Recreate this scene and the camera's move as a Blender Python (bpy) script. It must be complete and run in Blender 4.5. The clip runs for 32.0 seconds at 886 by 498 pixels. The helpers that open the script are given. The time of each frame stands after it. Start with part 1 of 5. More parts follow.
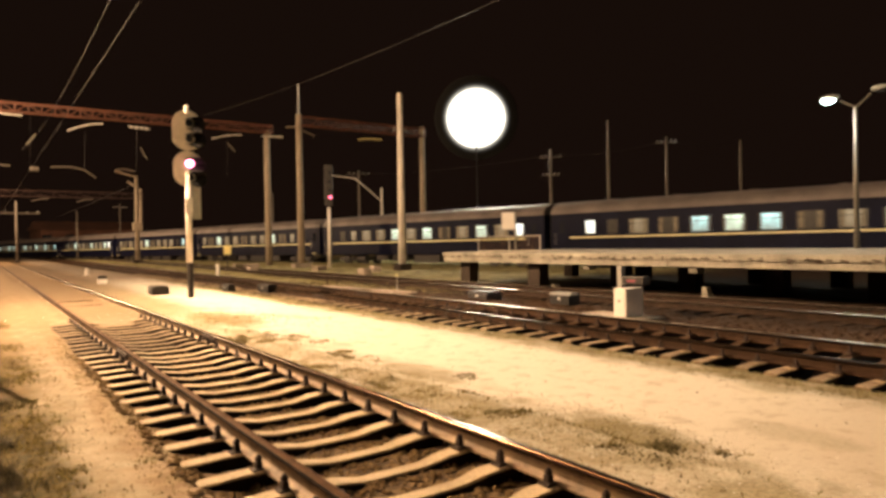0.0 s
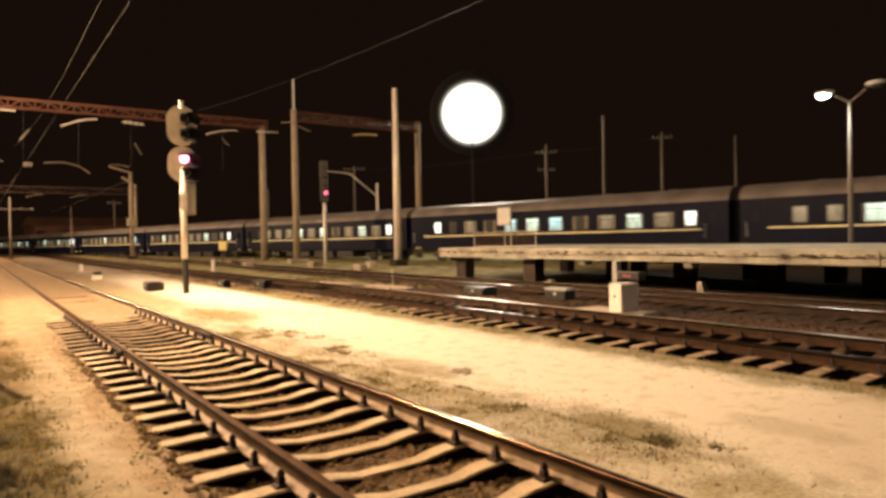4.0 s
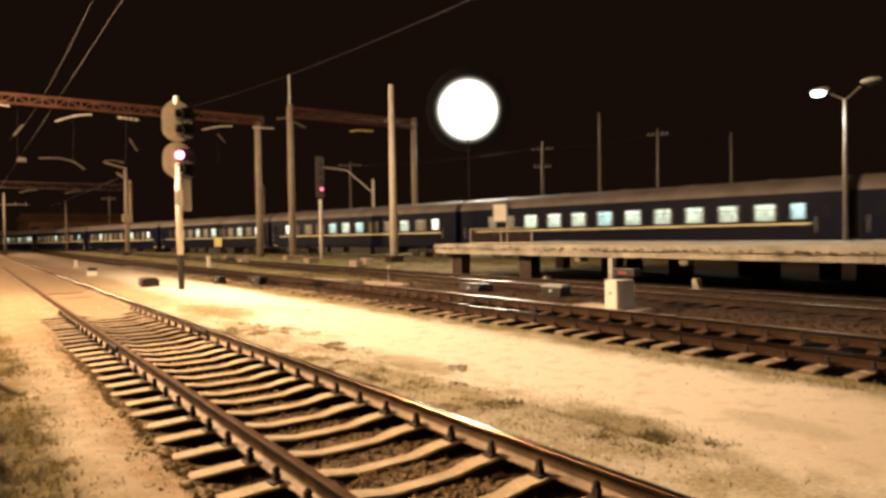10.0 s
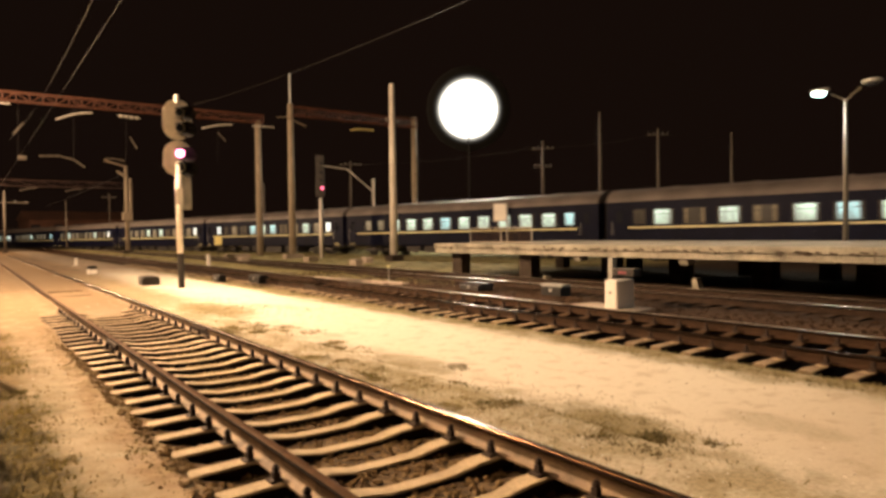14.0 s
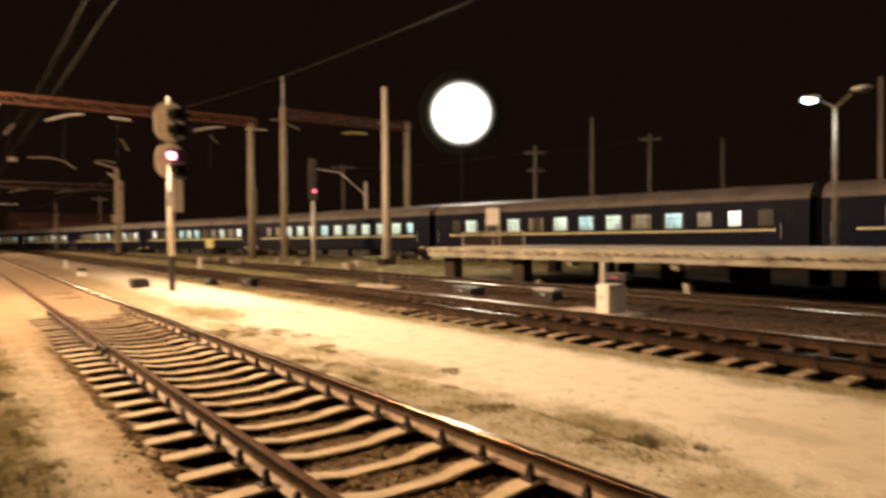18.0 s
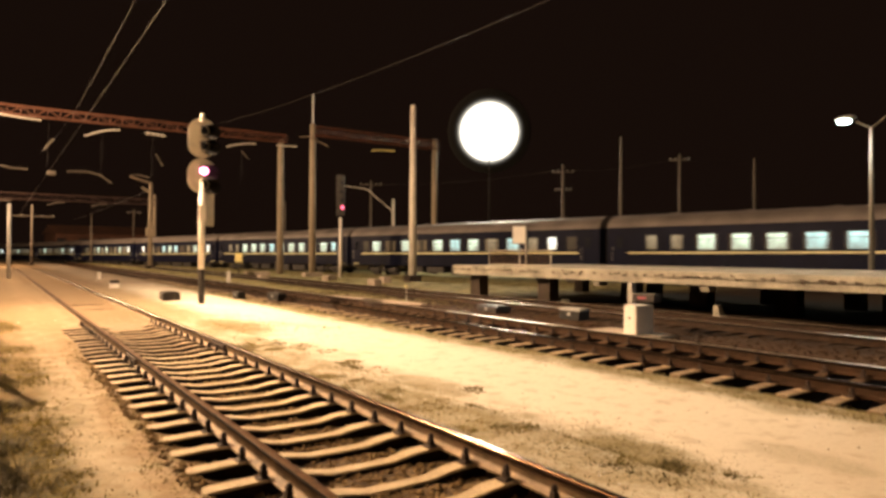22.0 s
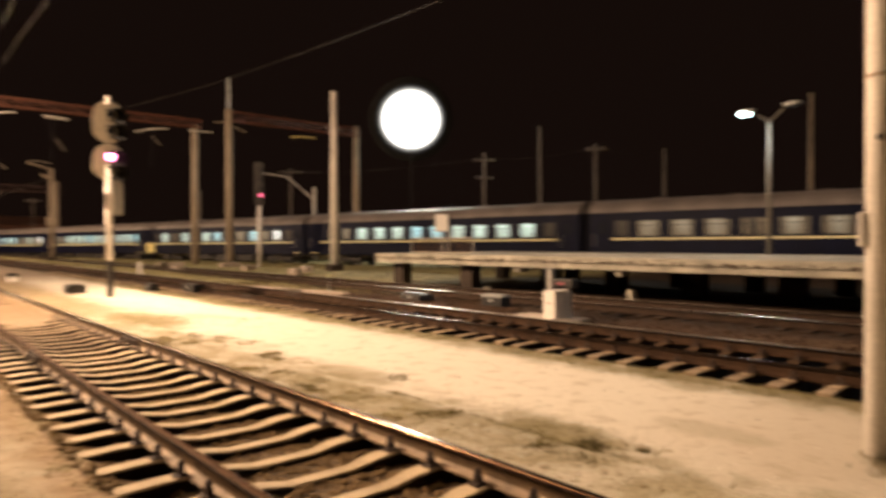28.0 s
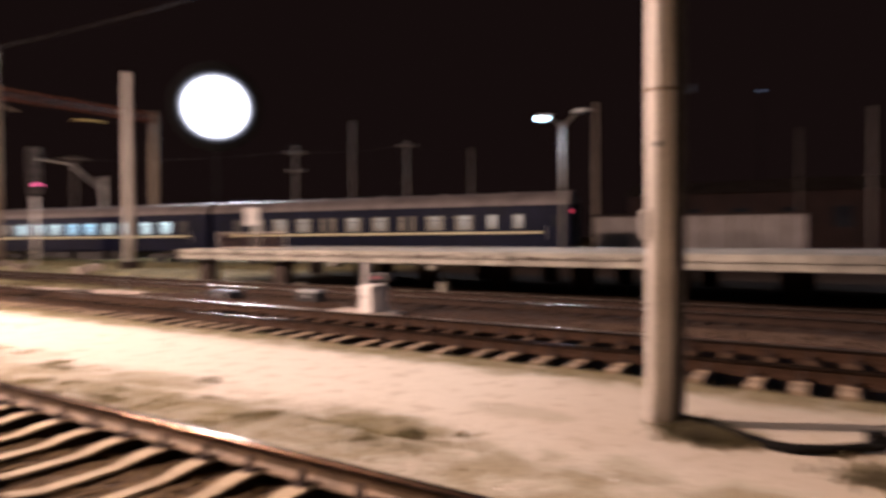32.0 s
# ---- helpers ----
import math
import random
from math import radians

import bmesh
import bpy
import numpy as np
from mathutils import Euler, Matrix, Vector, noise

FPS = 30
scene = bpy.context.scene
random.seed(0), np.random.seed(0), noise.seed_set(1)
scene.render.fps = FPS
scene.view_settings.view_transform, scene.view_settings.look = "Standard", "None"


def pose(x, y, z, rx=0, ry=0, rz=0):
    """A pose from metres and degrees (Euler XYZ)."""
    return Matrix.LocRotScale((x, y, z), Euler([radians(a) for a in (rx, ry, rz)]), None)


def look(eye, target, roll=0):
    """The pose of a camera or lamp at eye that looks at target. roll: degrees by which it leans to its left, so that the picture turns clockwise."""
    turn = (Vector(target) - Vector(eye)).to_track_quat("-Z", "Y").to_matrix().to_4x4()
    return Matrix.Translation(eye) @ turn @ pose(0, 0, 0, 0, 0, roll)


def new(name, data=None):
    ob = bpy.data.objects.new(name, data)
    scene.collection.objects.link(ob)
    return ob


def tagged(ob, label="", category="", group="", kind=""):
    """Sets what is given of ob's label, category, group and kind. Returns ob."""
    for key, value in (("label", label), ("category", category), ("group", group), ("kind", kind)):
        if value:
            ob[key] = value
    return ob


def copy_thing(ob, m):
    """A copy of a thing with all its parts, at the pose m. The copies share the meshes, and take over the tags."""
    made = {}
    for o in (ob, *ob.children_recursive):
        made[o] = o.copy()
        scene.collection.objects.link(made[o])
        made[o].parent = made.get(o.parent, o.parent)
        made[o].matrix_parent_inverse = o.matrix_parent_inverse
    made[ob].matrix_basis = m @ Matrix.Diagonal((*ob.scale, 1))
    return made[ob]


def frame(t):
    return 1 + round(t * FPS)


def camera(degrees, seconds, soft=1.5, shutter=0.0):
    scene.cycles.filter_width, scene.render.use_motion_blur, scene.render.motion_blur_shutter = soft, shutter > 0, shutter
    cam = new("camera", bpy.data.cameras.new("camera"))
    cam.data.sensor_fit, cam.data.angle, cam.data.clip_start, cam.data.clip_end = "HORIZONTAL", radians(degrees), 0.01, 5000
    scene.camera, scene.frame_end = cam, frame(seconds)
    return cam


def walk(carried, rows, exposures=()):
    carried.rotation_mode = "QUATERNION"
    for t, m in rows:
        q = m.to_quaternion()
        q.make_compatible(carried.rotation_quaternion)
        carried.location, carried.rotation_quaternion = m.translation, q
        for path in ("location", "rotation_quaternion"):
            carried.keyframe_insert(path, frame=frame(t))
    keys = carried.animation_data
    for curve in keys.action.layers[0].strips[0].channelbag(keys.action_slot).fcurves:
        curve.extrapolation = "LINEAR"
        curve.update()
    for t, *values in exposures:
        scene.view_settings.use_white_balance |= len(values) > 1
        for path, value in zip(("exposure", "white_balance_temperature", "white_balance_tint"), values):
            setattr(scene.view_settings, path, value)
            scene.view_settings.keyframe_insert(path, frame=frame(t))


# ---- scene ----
cam = camera(67.88, 32.0, soft=3.2, shutter=2.0)

# seconds, yaw, pitch, roll of a phone held at one spot, eye height 1.76 m
TURNS = """0 -35.26 -0.61 1.01; 0.5 -35.31 -0.67 1.05; 1 -35.85 -0.55 1.02; 1.5 -35.82 -0.77 0.83; 2 -35.42 -0.98 1.02; 2.5 -35.22 -0.96 1.2;
3 -35.31 -0.92 1.15; 3.5 -35.75 -0.97 1.09; 5.5 -34.87 -1.22 1.1; 6 -34.82 -1.19 1.13; 6.5 -35.03 -1.36 1.04; 7 -35.38 -1.46 1.14;
7.5 -35.42 -1.21 1.22; 8 -35.68 -1.31 1.14; 8.5 -35.69 -1.33 1.11; 9 -35.77 -1.11 1.12; 9.5 -35.98 -1.22 1.11; 10 -35.98 -1.32 0.99;
10.5 -35.97 -1.34 1.02; 11 -35.65 -1.17 1.11; 11.5 -35.79 -1.25 1.01; 12 -36.12 -1.21 1.18; 12.5 -35.92 -1.35 1.09; 13 -35.9 -1.6 0.9;
13.5 -36.18 -1.6 1; 14 -35.97 -1.39 0.82; 14.5 -36.81 -1.19 1; 15 -40.51 -1.05 1.16; 15.5 -40.65 -1.17 1; 17.5 -39.13 -1.48 0.76;
18 -36.63 -1.06 0.54; 18.5 -35.07 -0.29 0.2; 19 -33.93 -0.06 -0.07; 19.5 -33.87 0.09 -0.17; 20 -33.73 0.3 -0.09; 20.5 -33.82 0.42 -0.24;
21 -34.1 0.39 -0.22; 21.5 -34.18 0.39 -0.31; 22 -34.35 0.47 -0.31; 22.5 -34.58 0.31 -0.35; 23 -34.64 0.17 -0.38; 23.5 -34.76 0.36 -0.41;
24 -34.78 0.27 -0.3; 24.5 -34.82 0.2 -0.28; 25 -35.6 0.1 -0.44; 25.5 -35.79 0.08 -0.44; 27.5 -38.48 -0.17 -0.17; 28 -41.06 -0.56 0.17;
28.1 -42.1 -0.58 0.2; 28.2 -44.45 -0.63 0.27; 28.4 -49.28 -0.73 0.43; 28.5 -51.03 -0.75 0.46; 28.7 -56.1 -0.88 0.39; 28.9 -59.4 -1.08 0.28;
29 -61.2 -1.12 0.26; 29.2 -63.25 -1.09 0.08; 29.4 -65.65 -1.04 -0.19; 29.5 -66.84 -1.03 -0.24; 29.7 -67.95 -0.92 -0.26; 30 -68.97 -0.73 -0.29;
30.2 -71.55 -0.73 -0.53; 30.3 -72.85 -0.73 -0.73; 30.4 -73.7 -0.72 -0.9; 30.5 -74.27 -0.72 -0.97; 30.6 -75.9 -0.79 -0.9; 30.7 -75.2 -0.94 -0.73; 30.8 -73.6 -1.13 -0.52; 30.9 -71.75 -1.28 -0.35; 31 -69.96 -1.35 -0.28;
31.5 -63.77 -1.1 0.34; 32 -57.17 -1.1 0.3"""
EYE = 1.76
turn_rows = [tuple(float(v) for v in row.split()) for row in TURNS.split(";")]
# the hand drifts sideways a little as it pans: seconds, metres to the left
DRIFT = ((0, 0), (29.5, 0), (30, -0.02), (30.5, -0.03), (31, 0), (31.5, 0.045), (32, 0.085))


def drift(t):
    for (a, u), (b, v) in zip(DRIFT, DRIFT[1:]):
        if a <= t <= b:
            return u + (v - u) * (t - a) / (b - a)


walk(cam, [(t, pose(-0.54 * drift(t), 0.84 * drift(t), EYE, 90 + p, r, y - 1.5 * drift(t))) for t, y, p, r in turn_rows],
     [(0, 0.08, 6500, 10), (12, 0.06, 6500, 10), (13.2, -0.04, 6450, 10), (14.5, -0.1, 6400, 10), (17.5, -0.1, 6400, 10), (19, 0.06, 6550, 10), (25.5, 0.06, 6500, 10),
      (27.5, -0.1, 6200, 11), (29, -0.05, 5450, 16), (30, 0.02, 5030, 21), (30.6, 0.05, 5030, 20), (31, 0.02, 5030, 22), (32, 0.02, 5030, 25)])

# ---- night sky ----
world = bpy.data.worlds.new("night")
scene.world = world
world.use_nodes = True
world.node_tree.nodes["Background"].inputs[0].default_value = (0.0075, 0.0037, 0.0024, 1)
world.node_tree.nodes["Background"].inputs[1].default_value = 1.0


def lamp(name, kind, at, target, watts, colour, size=0.3, spread=150):
    data = bpy.data.lights.new(name, kind)
    data.energy, data.color = watts, colour
    if kind == "SPOT":
        data.spot_size, data.spot_blend, data.shadow_soft_size = radians(spread), 0.9 if spread < 115 else 0.6, size
    else:
        data.shadow_soft_size = size
    ob = new(name, data)
    ob.matrix_world = look(at, target)
    return ob


SODIUM = (1.0, 0.638, 0.368)
lamp("yard_lamp_light", "POINT", (-3.2, 25.2, 14.5), (0, 10, 0), 27000, SODIUM, 0.35)
lamp("yard_lamp_light", "SPOT", (-3.2, 25.0, 14.4), (6.5, 10.5, 0), 39000, SODIUM, 0.35, 112)
lamp("yard_lamp_light", "POINT", (-6.0, 14.0, 12.0), (0, 10, 0), 3800, SODIUM, 0.5)
lamp("yard_lamp_light", "POINT", (-9.0, 52.0, 15.0), (0, 46, 0), 30000, SODIUM, 0.3)
lamp("yard_lamp_light", "POINT", (-9.0, 95.0, 15.0), (0, 96, 0), 60000, SODIUM, 0.3)
lamp("floodlight_light", "SPOT", (45.3, 57.4, 15.4), (10, 15, 0), 19000, (1.0, 0.85, 0.62), 1.2, 120)
lamp("platform_lamp_light", "SPOT", (22.8, 10.3, 5.95), (22.6, 10.4, 0), 500, (1.0, 0.97, 0.84), 0.12, 176)
lamp("station_lamp_light", "SPOT", (29.5, -5.75, 9.4), (28, -5, 0), 1200, (0.95, 1.0, 0.95), 0.15, 172)


# ---- materials ----
def material(name, colour, rough=0.7, metal=0.0, vary=0.25, scale=6.0, fine=60.0, bump=0.15, tint=None, emit=0.0, glow=None, island=0.0, folds=0.0):
    m = bpy.data.materials.new(name)
    m.use_nodes = True
    nt = m.node_tree
    b = nt.nodes["Principled BSDF"]
    b.inputs["Roughness"].default_value, b.inputs["Metallic"].default_value = rough, metal
    co = nt.nodes.new("ShaderNodeTexCoord")
    n1, n2 = nt.nodes.new("ShaderNodeTexNoise"), nt.nodes.new("ShaderNodeTexNoise")
    n1.inputs["Scale"].default_value, n1.inputs["Detail"].default_value = scale, 5
    n2.inputs["Scale"].default_value, n2.inputs["Detail"].default_value = fine, 3
    for n in (n1, n2):
        nt.links.new(co.outputs["Object"], n.inputs["Vector"])
    ramp = nt.nodes.new("ShaderNodeValToRGB")
    dark = tint or tuple(c * (1 - vary * 1.6) for c in colour)
    ramp.color_ramp.elements[0].position, ramp.color_ramp.elements[1].position = 0.3, 0.68
    ramp.color_ramp.elements[0].color, ramp.color_ramp.elements[1].color = (*dark, 1), (*colour, 1)
    nt.links.new(n1.outputs["Fac"], ramp.inputs["Fac"])
    mul = nt.nodes.new("ShaderNodeMix")
    mul.data_type, mul.blend_type = "RGBA", "MULTIPLY"
    mul.inputs[0].default_value = min(1.0, vary * 2)
    grain = nt.nodes.new("ShaderNodeMapRange")
    grain.inputs[1].default_value, grain.inputs[2].default_value, grain.inputs[3].default_value, grain.inputs[4].default_value = 0.3, 0.7, 0.6, 1.25
    nt.links.new(n2.outputs["Fac"], grain.inputs[0])
    nt.links.new(ramp.outputs["Color"], mul.inputs[6])
    nt.links.new(grain.outputs[0], mul.inputs[7])
    out = mul.outputs[2]
    if island:
        geo, obj = nt.nodes.new("ShaderNodeNewGeometry"), nt.nodes.new("ShaderNodeObjectInfo")
        add = nt.nodes.new("ShaderNodeMath")
        add.operation = "ADD"
        nt.links.new(geo.outputs["Random Per Island"], add.inputs[0])
        nt.links.new(obj.outputs["Random"], add.inputs[1])
        span = nt.nodes.new("ShaderNodeMapRange")
        span.inputs[1].default_value, span.inputs[2].default_value = 0, 2
        span.inputs[3].default_value, span.inputs[4].default_value = 1 - island, 1 + island
        nt.links.new(add.outputs[0], span.inputs[0])
        m2 = nt.nodes.new("ShaderNodeMix")
        m2.data_type, m2.blend_type = "RGBA", "MULTIPLY"
        m2.inputs[0].default_value = 1
        nt.links.new(out, m2.inputs[6])
        nt.links.new(span.outputs[0], m2.inputs[7])
        out = m2.outputs[2]
    nt.links.new(out, b.inputs["Base Color"])
    if bump:
        bp = nt.nodes.new("ShaderNodeBump")
        bp.inputs["Strength"].default_value, bp.inputs["Distance"].default_value = bump, 0.02
        nt.links.new(n2.outputs["Fac"], bp.inputs["Height"])
        nt.links.new(bp.outputs[0], b.inputs["Normal"])
    if emit:
        b.inputs["Emission Color"].default_value, b.inputs["Emission Strength"].default_value = (*(glow or colour), 1), emit
    if folds:
        # curtains and blinds behind the glass let the light through unevenly
        mp, fn, fr = nt.nodes.new("ShaderNodeMapping"), nt.nodes.new("ShaderNodeTexNoise"), nt.nodes.new("ShaderNodeValToRGB")
        mp.inputs["Scale"].default_value = (1, 2.6, 0.9)
        fn.inputs["Scale"].default_value, fn.inputs["Detail"].default_value = 1.6, 4
        fr.color_ramp.elements[0].position, fr.color_ramp.elements[1].position = 0.36, 0.60
        fr.color_ramp.elements[0].color, fr.color_ramp.elements[1].color = (*(c * (1 - folds) for c in glow), 1), (*glow, 1)
        nt.links.new(co.outputs["Object"], mp.inputs["Vector"])
        nt.links.new(mp.outputs[0], fn.inputs["Vector"])
        nt.links.new(fn.outputs["Fac"], fr.inputs["Fac"])
        nt.links.new(fr.outputs["Color"], b.inputs["Emission Color"])
        # the ceiling lamps of the compartment make the top of the pane brightest
        sz, gr = nt.nodes.new("ShaderNodeSeparateXYZ"), nt.nodes.new("ShaderNodeMapRange")
        gr.inputs[1].default_value, gr.inputs[2].default_value, gr.inputs[3].default_value, gr.inputs[4].default_value = 2.2, 2.85, emit * 0.62, emit * 1.45
        nt.links.new(co.outputs["Object"], sz.inputs[0])
        nt.links.new(sz.outputs[2], gr.inputs[0])
        nt.links.new(gr.outputs[0], b.inputs["Emission Strength"])
    return m


CONCRETE = material("sleeper_concrete", (0.62, 0.495, 0.315), 0.85, 0, 0.25, 3, 40, 0.3, island=0.2)
SLAB = material("slab_concrete", (0.46, 0.385, 0.31), 0.9, 0, 0.25, 2.2, 45, 0.12, island=0.1)
LEG = material("limewashed_concrete", (0.58, 0.53, 0.45), 0.9, 0, 0.2, 2.0, 30, 0.15)
PLATFORM = material("platform_concrete", (0.39, 0.365, 0.29), 0.9, 0, 0.35, 1.2, 22, 0.4)
CRUMBLE = material("crumbled_mortar", (0.15, 0.115, 0.085), 0.95, 0, 0.4, 9, 60, 0.4, island=0.4)
CHIP = material("broken_concrete", (0.085, 0.06, 0.04), 0.95, 0, 0.35, 6, 40, 0.4)
PILLAR = material("dark_concrete", (0.06, 0.046, 0.036), 0.9, 0, 0.35, 1.5, 24, 0.4)
# near black: carries the shade on sleeper sides and rail head flanks
SIDESHADE = material("side_shade", (0.024, 0.015, 0.009), 0.95, 0, 0.35, 5, 50, 0.4)
DARKRAIL = material("dark_rusty_rail", (0.056, 0.030, 0.015), 0.75, 0.0, 0.3, 5, 70, 0.2)
WORN = material("worn_sleeper_concrete", (0.50, 0.395, 0.255), 0.9, 0, 0.35, 5, 40, 0.5, tint=(0.15, 0.095, 0.052), island=0.3)
DUSTY = material("dusty_sleeper_concrete", (0.36, 0.265, 0.16), 0.9, 0, 0.3, 3, 40, 0.3, island=0.25)
SOOTRAIL = material("sooty_rail", (0.045, 0.028, 0.018), 0.8, 0.0, 0.3, 5, 70, 0.2)
SOOTY = material("sooty_sleeper", (0.07, 0.047, 0.03), 0.9, 0, 0.35, 3, 40, 0.3, island=0.3)
DIRTY = material("oil_stained_concrete", (0.105, 0.067, 0.039), 0.9, 0, 0.35, 3, 40, 0.3, island=0.3)
POST = material("post_concrete", (0.36, 0.295, 0.215), 0.85, 0, 0.2, 1.2, 30, 0.15)
POLE = material("pole_concrete", (0.16, 0.136, 0.11), 0.85, 0, 0.2, 1.2, 30, 0.2)
MAST = material("mast_concrete", (0.80, 0.75, 0.66), 0.85, 0, 0.15, 1.2, 30, 0.08)
RAILSTEEL = material("rusty_rail", (0.36, 0.26, 0.16), 0.75, 0.0, 0.35, 5, 70, 0.2)
RAILHEAD = material("worn_rail_head", (0.12, 0.068, 0.036), 0.21, 0.95, 0.15, 4, 50, 0.05)
SHINYHEAD = material("polished_rail_head", (0.80, 0.74, 0.66), 0.30, 1.0, 0.15, 4, 50, 0.05)
RUSTHEAD = material("rusty_rail_head", (0.092, 0.046, 0.019), 0.6, 0.0, 0.25, 5, 60, 0.15)
# rust darker than on the rail foot, in place of grazing light on upright faces
RAILWEB = material("shaded_rusty_web", (0.21, 0.145, 0.082), 0.85, 0.0, 0.35, 5, 70, 0.2)
CLIP = material("rusty_fastening", (0.05, 0.031, 0.02), 0.75, 0.3, 0.3, 20, 90, 0.2, island=0.3)
RUSTHEAD.node_tree.nodes["Principled BSDF"].inputs["Specular IOR Level"].default_value = 0.04
STONE = material("ballast_stone", (0.26, 0.18, 0.088), 0.9, 0, 0.3, 8, 60, 0.3, island=0.45)
CLOD = material("earth_clod", (0.40, 0.33, 0.225), 0.95, 0, 0.3, 8, 60, 0.2, island=0.4)
BROWNSTONE = material("oily_ballast_stone", (0.062, 0.035, 0.018), 0.9, 0, 0.3, 8, 60, 0.3, island=0.3)
GRASS = material("dry_grass", (0.38, 0.325, 0.15), 0.8, 0, 0.35, 2, 30, 0, island=0.4)
VERGE = material("verge_grass", (0.25, 0.195, 0.055), 0.8, 0, 0.35, 2, 30, 0, island=0.5)
HOSE = material("black_cable_sheath", (0.012, 0.011, 0.010), 1.0, 0, 0.3, 5, 50, 0)
HOSE.node_tree.nodes["Principled BSDF"].inputs["Specular IOR Level"].default_value = 0.05
SHEER = material("pale_curtain", (0.20, 0.165, 0.11), 0.8, 0, 0.3, 6, 40, 0, emit=0.06, glow=(1, 0.84, 0.5), folds=0.6)
CURTAIN = material("drawn_curtain", (0.10, 0.08, 0.05), 0.8, 0, 0.3, 6, 40, 0)
BUSH = material("weed_leaf", (0.18, 0.15, 0.065), 0.7, 0, 0.3, 3, 30, 0, island=0.4)
RUSTRED = material("red_oxide_paint", (0.16, 0.058, 0.03), 0.7, 0.1, 0.3, 2, 30, 0.2)
# weaker light on the far gantry is put into this darker oxide
DIMRED = material("dim_red_oxide", (0.034, 0.013, 0.008), 0.8, 0.1, 0.3, 2, 30, 0.2)
WHITE = material("white_paint", (0.80, 0.77, 0.70), 0.55, 0, 0.12, 2, 40, 0.1)
GREYPAINT = material("grey_paint", (0.42, 0.41, 0.38), 0.6, 0.1, 0.2, 2, 40, 0.1)
SIGNALGREY = material("signal_backplate", (0.72, 0.67, 0.54), 0.7, 0, 0.15, 3, 30, 0.1)
BLACK = material("black_iron", (0.022, 0.02, 0.018), 0.6, 0.3, 0.3, 5, 50, 0.2)
SOOT = material("matt_black_paint", (0.006, 0.006, 0.006), 0.9, 0, 0.2, 5, 50, 0)
SOOT.node_tree.nodes["Principled BSDF"].inputs["Specular IOR Level"].default_value = 0.1
DARKMETAL = material("dark_metal", (0.06, 0.055, 0.05), 0.55, 0.5, 0.3, 5, 50, 0.2)
DULLSTEEL = material("dull_lamp_post_paint", (0.15, 0.138, 0.112), 0.6, 0.1, 0.2, 5, 50, 0.1)
GALV = material("galvanised_steel", (0.45, 0.46, 0.44), 0.5, 0.6, 0.2, 5, 50, 0.1)
YELLOW = material("yellow_sign", (0.90, 0.80, 0.34), 0.5, 0, 0.08, 3, 30, 0.05)
BLUE = material("navy_coach_paint", (0.0048, 0.0064, 0.022), 0.42, 0.0, 0.25, 0.7, 14, 0.05)
BLUE.node_tree.nodes["Principled BSDF"].inputs["Specular IOR Level"].default_value = 0.1
COACHROOF = material("coach_roof_grey", (0.19, 0.165, 0.15), 0.6, 0.1, 0.25, 0.8, 12, 0.1)
STRIPE = material("coach_stripe_yellow", (0.95, 0.90, 0.50), 0.4, 0, 0.1, 2, 30, 0.03)
RUBBER = material("gangway_rubber", (0.018, 0.018, 0.02), 0.8, 0, 0.3, 4, 30, 0.1)
WIRE = material("wire", (0.024, 0.017, 0.012), 0.6, 0.2, 0.1, 3, 20, 0)
CREAM = material("cream_train_paint", (0.62, 0.55, 0.45), 0.45, 0, 0.15, 1, 20, 0.05)
EMUROOF = material("brown_train_roof", (0.30, 0.24, 0.19), 0.65, 0, 0.2, 1, 20, 0.1)
DEPOT = material("red_depot_roof", (0.12, 0.053, 0.031), 0.9, 0, 0.3, 0.5, 6, 0.2)
BRICK = material("dark_building_wall", (0.035, 0.017, 0.012), 0.9, 0, 0.3, 0.5, 6, 0.2)
CONTAINER = material("pale_wall_paint", (0.36, 0.32, 0.285), 0.8, 0, 0.2, 0.6, 8, 0.1)
GLASS = material("dark_glass", (0.02, 0.022, 0.028), 0.08, 0, 0.1, 2, 20, 0)
DIM = material("dim_pane", (0.026, 0.021, 0.014), 0.35, 0, 0.4, 5, 25, 0, emit=0.013, glow=(1, 0.86, 0.55), folds=0.6)
SEMI = material("half_lit_pane", (0.17, 0.15, 0.105), 0.3, 0, 0.3, 4, 25, 0, emit=0.22, glow=(1, 0.86, 0.56), folds=0.6)
LIT = material("lit_pane", (0.25, 0.30, 0.28), 0.3, 0, 0.2, 4, 25, 0, emit=0.95, glow=(0.80, 1.0, 0.80), folds=0.6)
COOL = material("cool_lit_pane", (0.2, 0.28, 0.3), 0.3, 0, 0.2, 4, 25, 0, emit=0.9, glow=(0.60, 0.97, 0.95), folds=0.6)
BRIGHT = material("bright_pane", (0.8, 0.85, 0.85), 0.3, 0, 0.2, 4, 25, 0, emit=1.3, glow=(0.9, 1.0, 0.95), folds=0.6)
BULB = material("lamp_glow", (1, 1, 1), 0.4, 0, 0.0, 4, 25, 0, emit=12, glow=(0.66, 1.0, 0.88))
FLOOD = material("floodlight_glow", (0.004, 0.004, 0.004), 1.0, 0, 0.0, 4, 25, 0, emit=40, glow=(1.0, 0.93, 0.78))


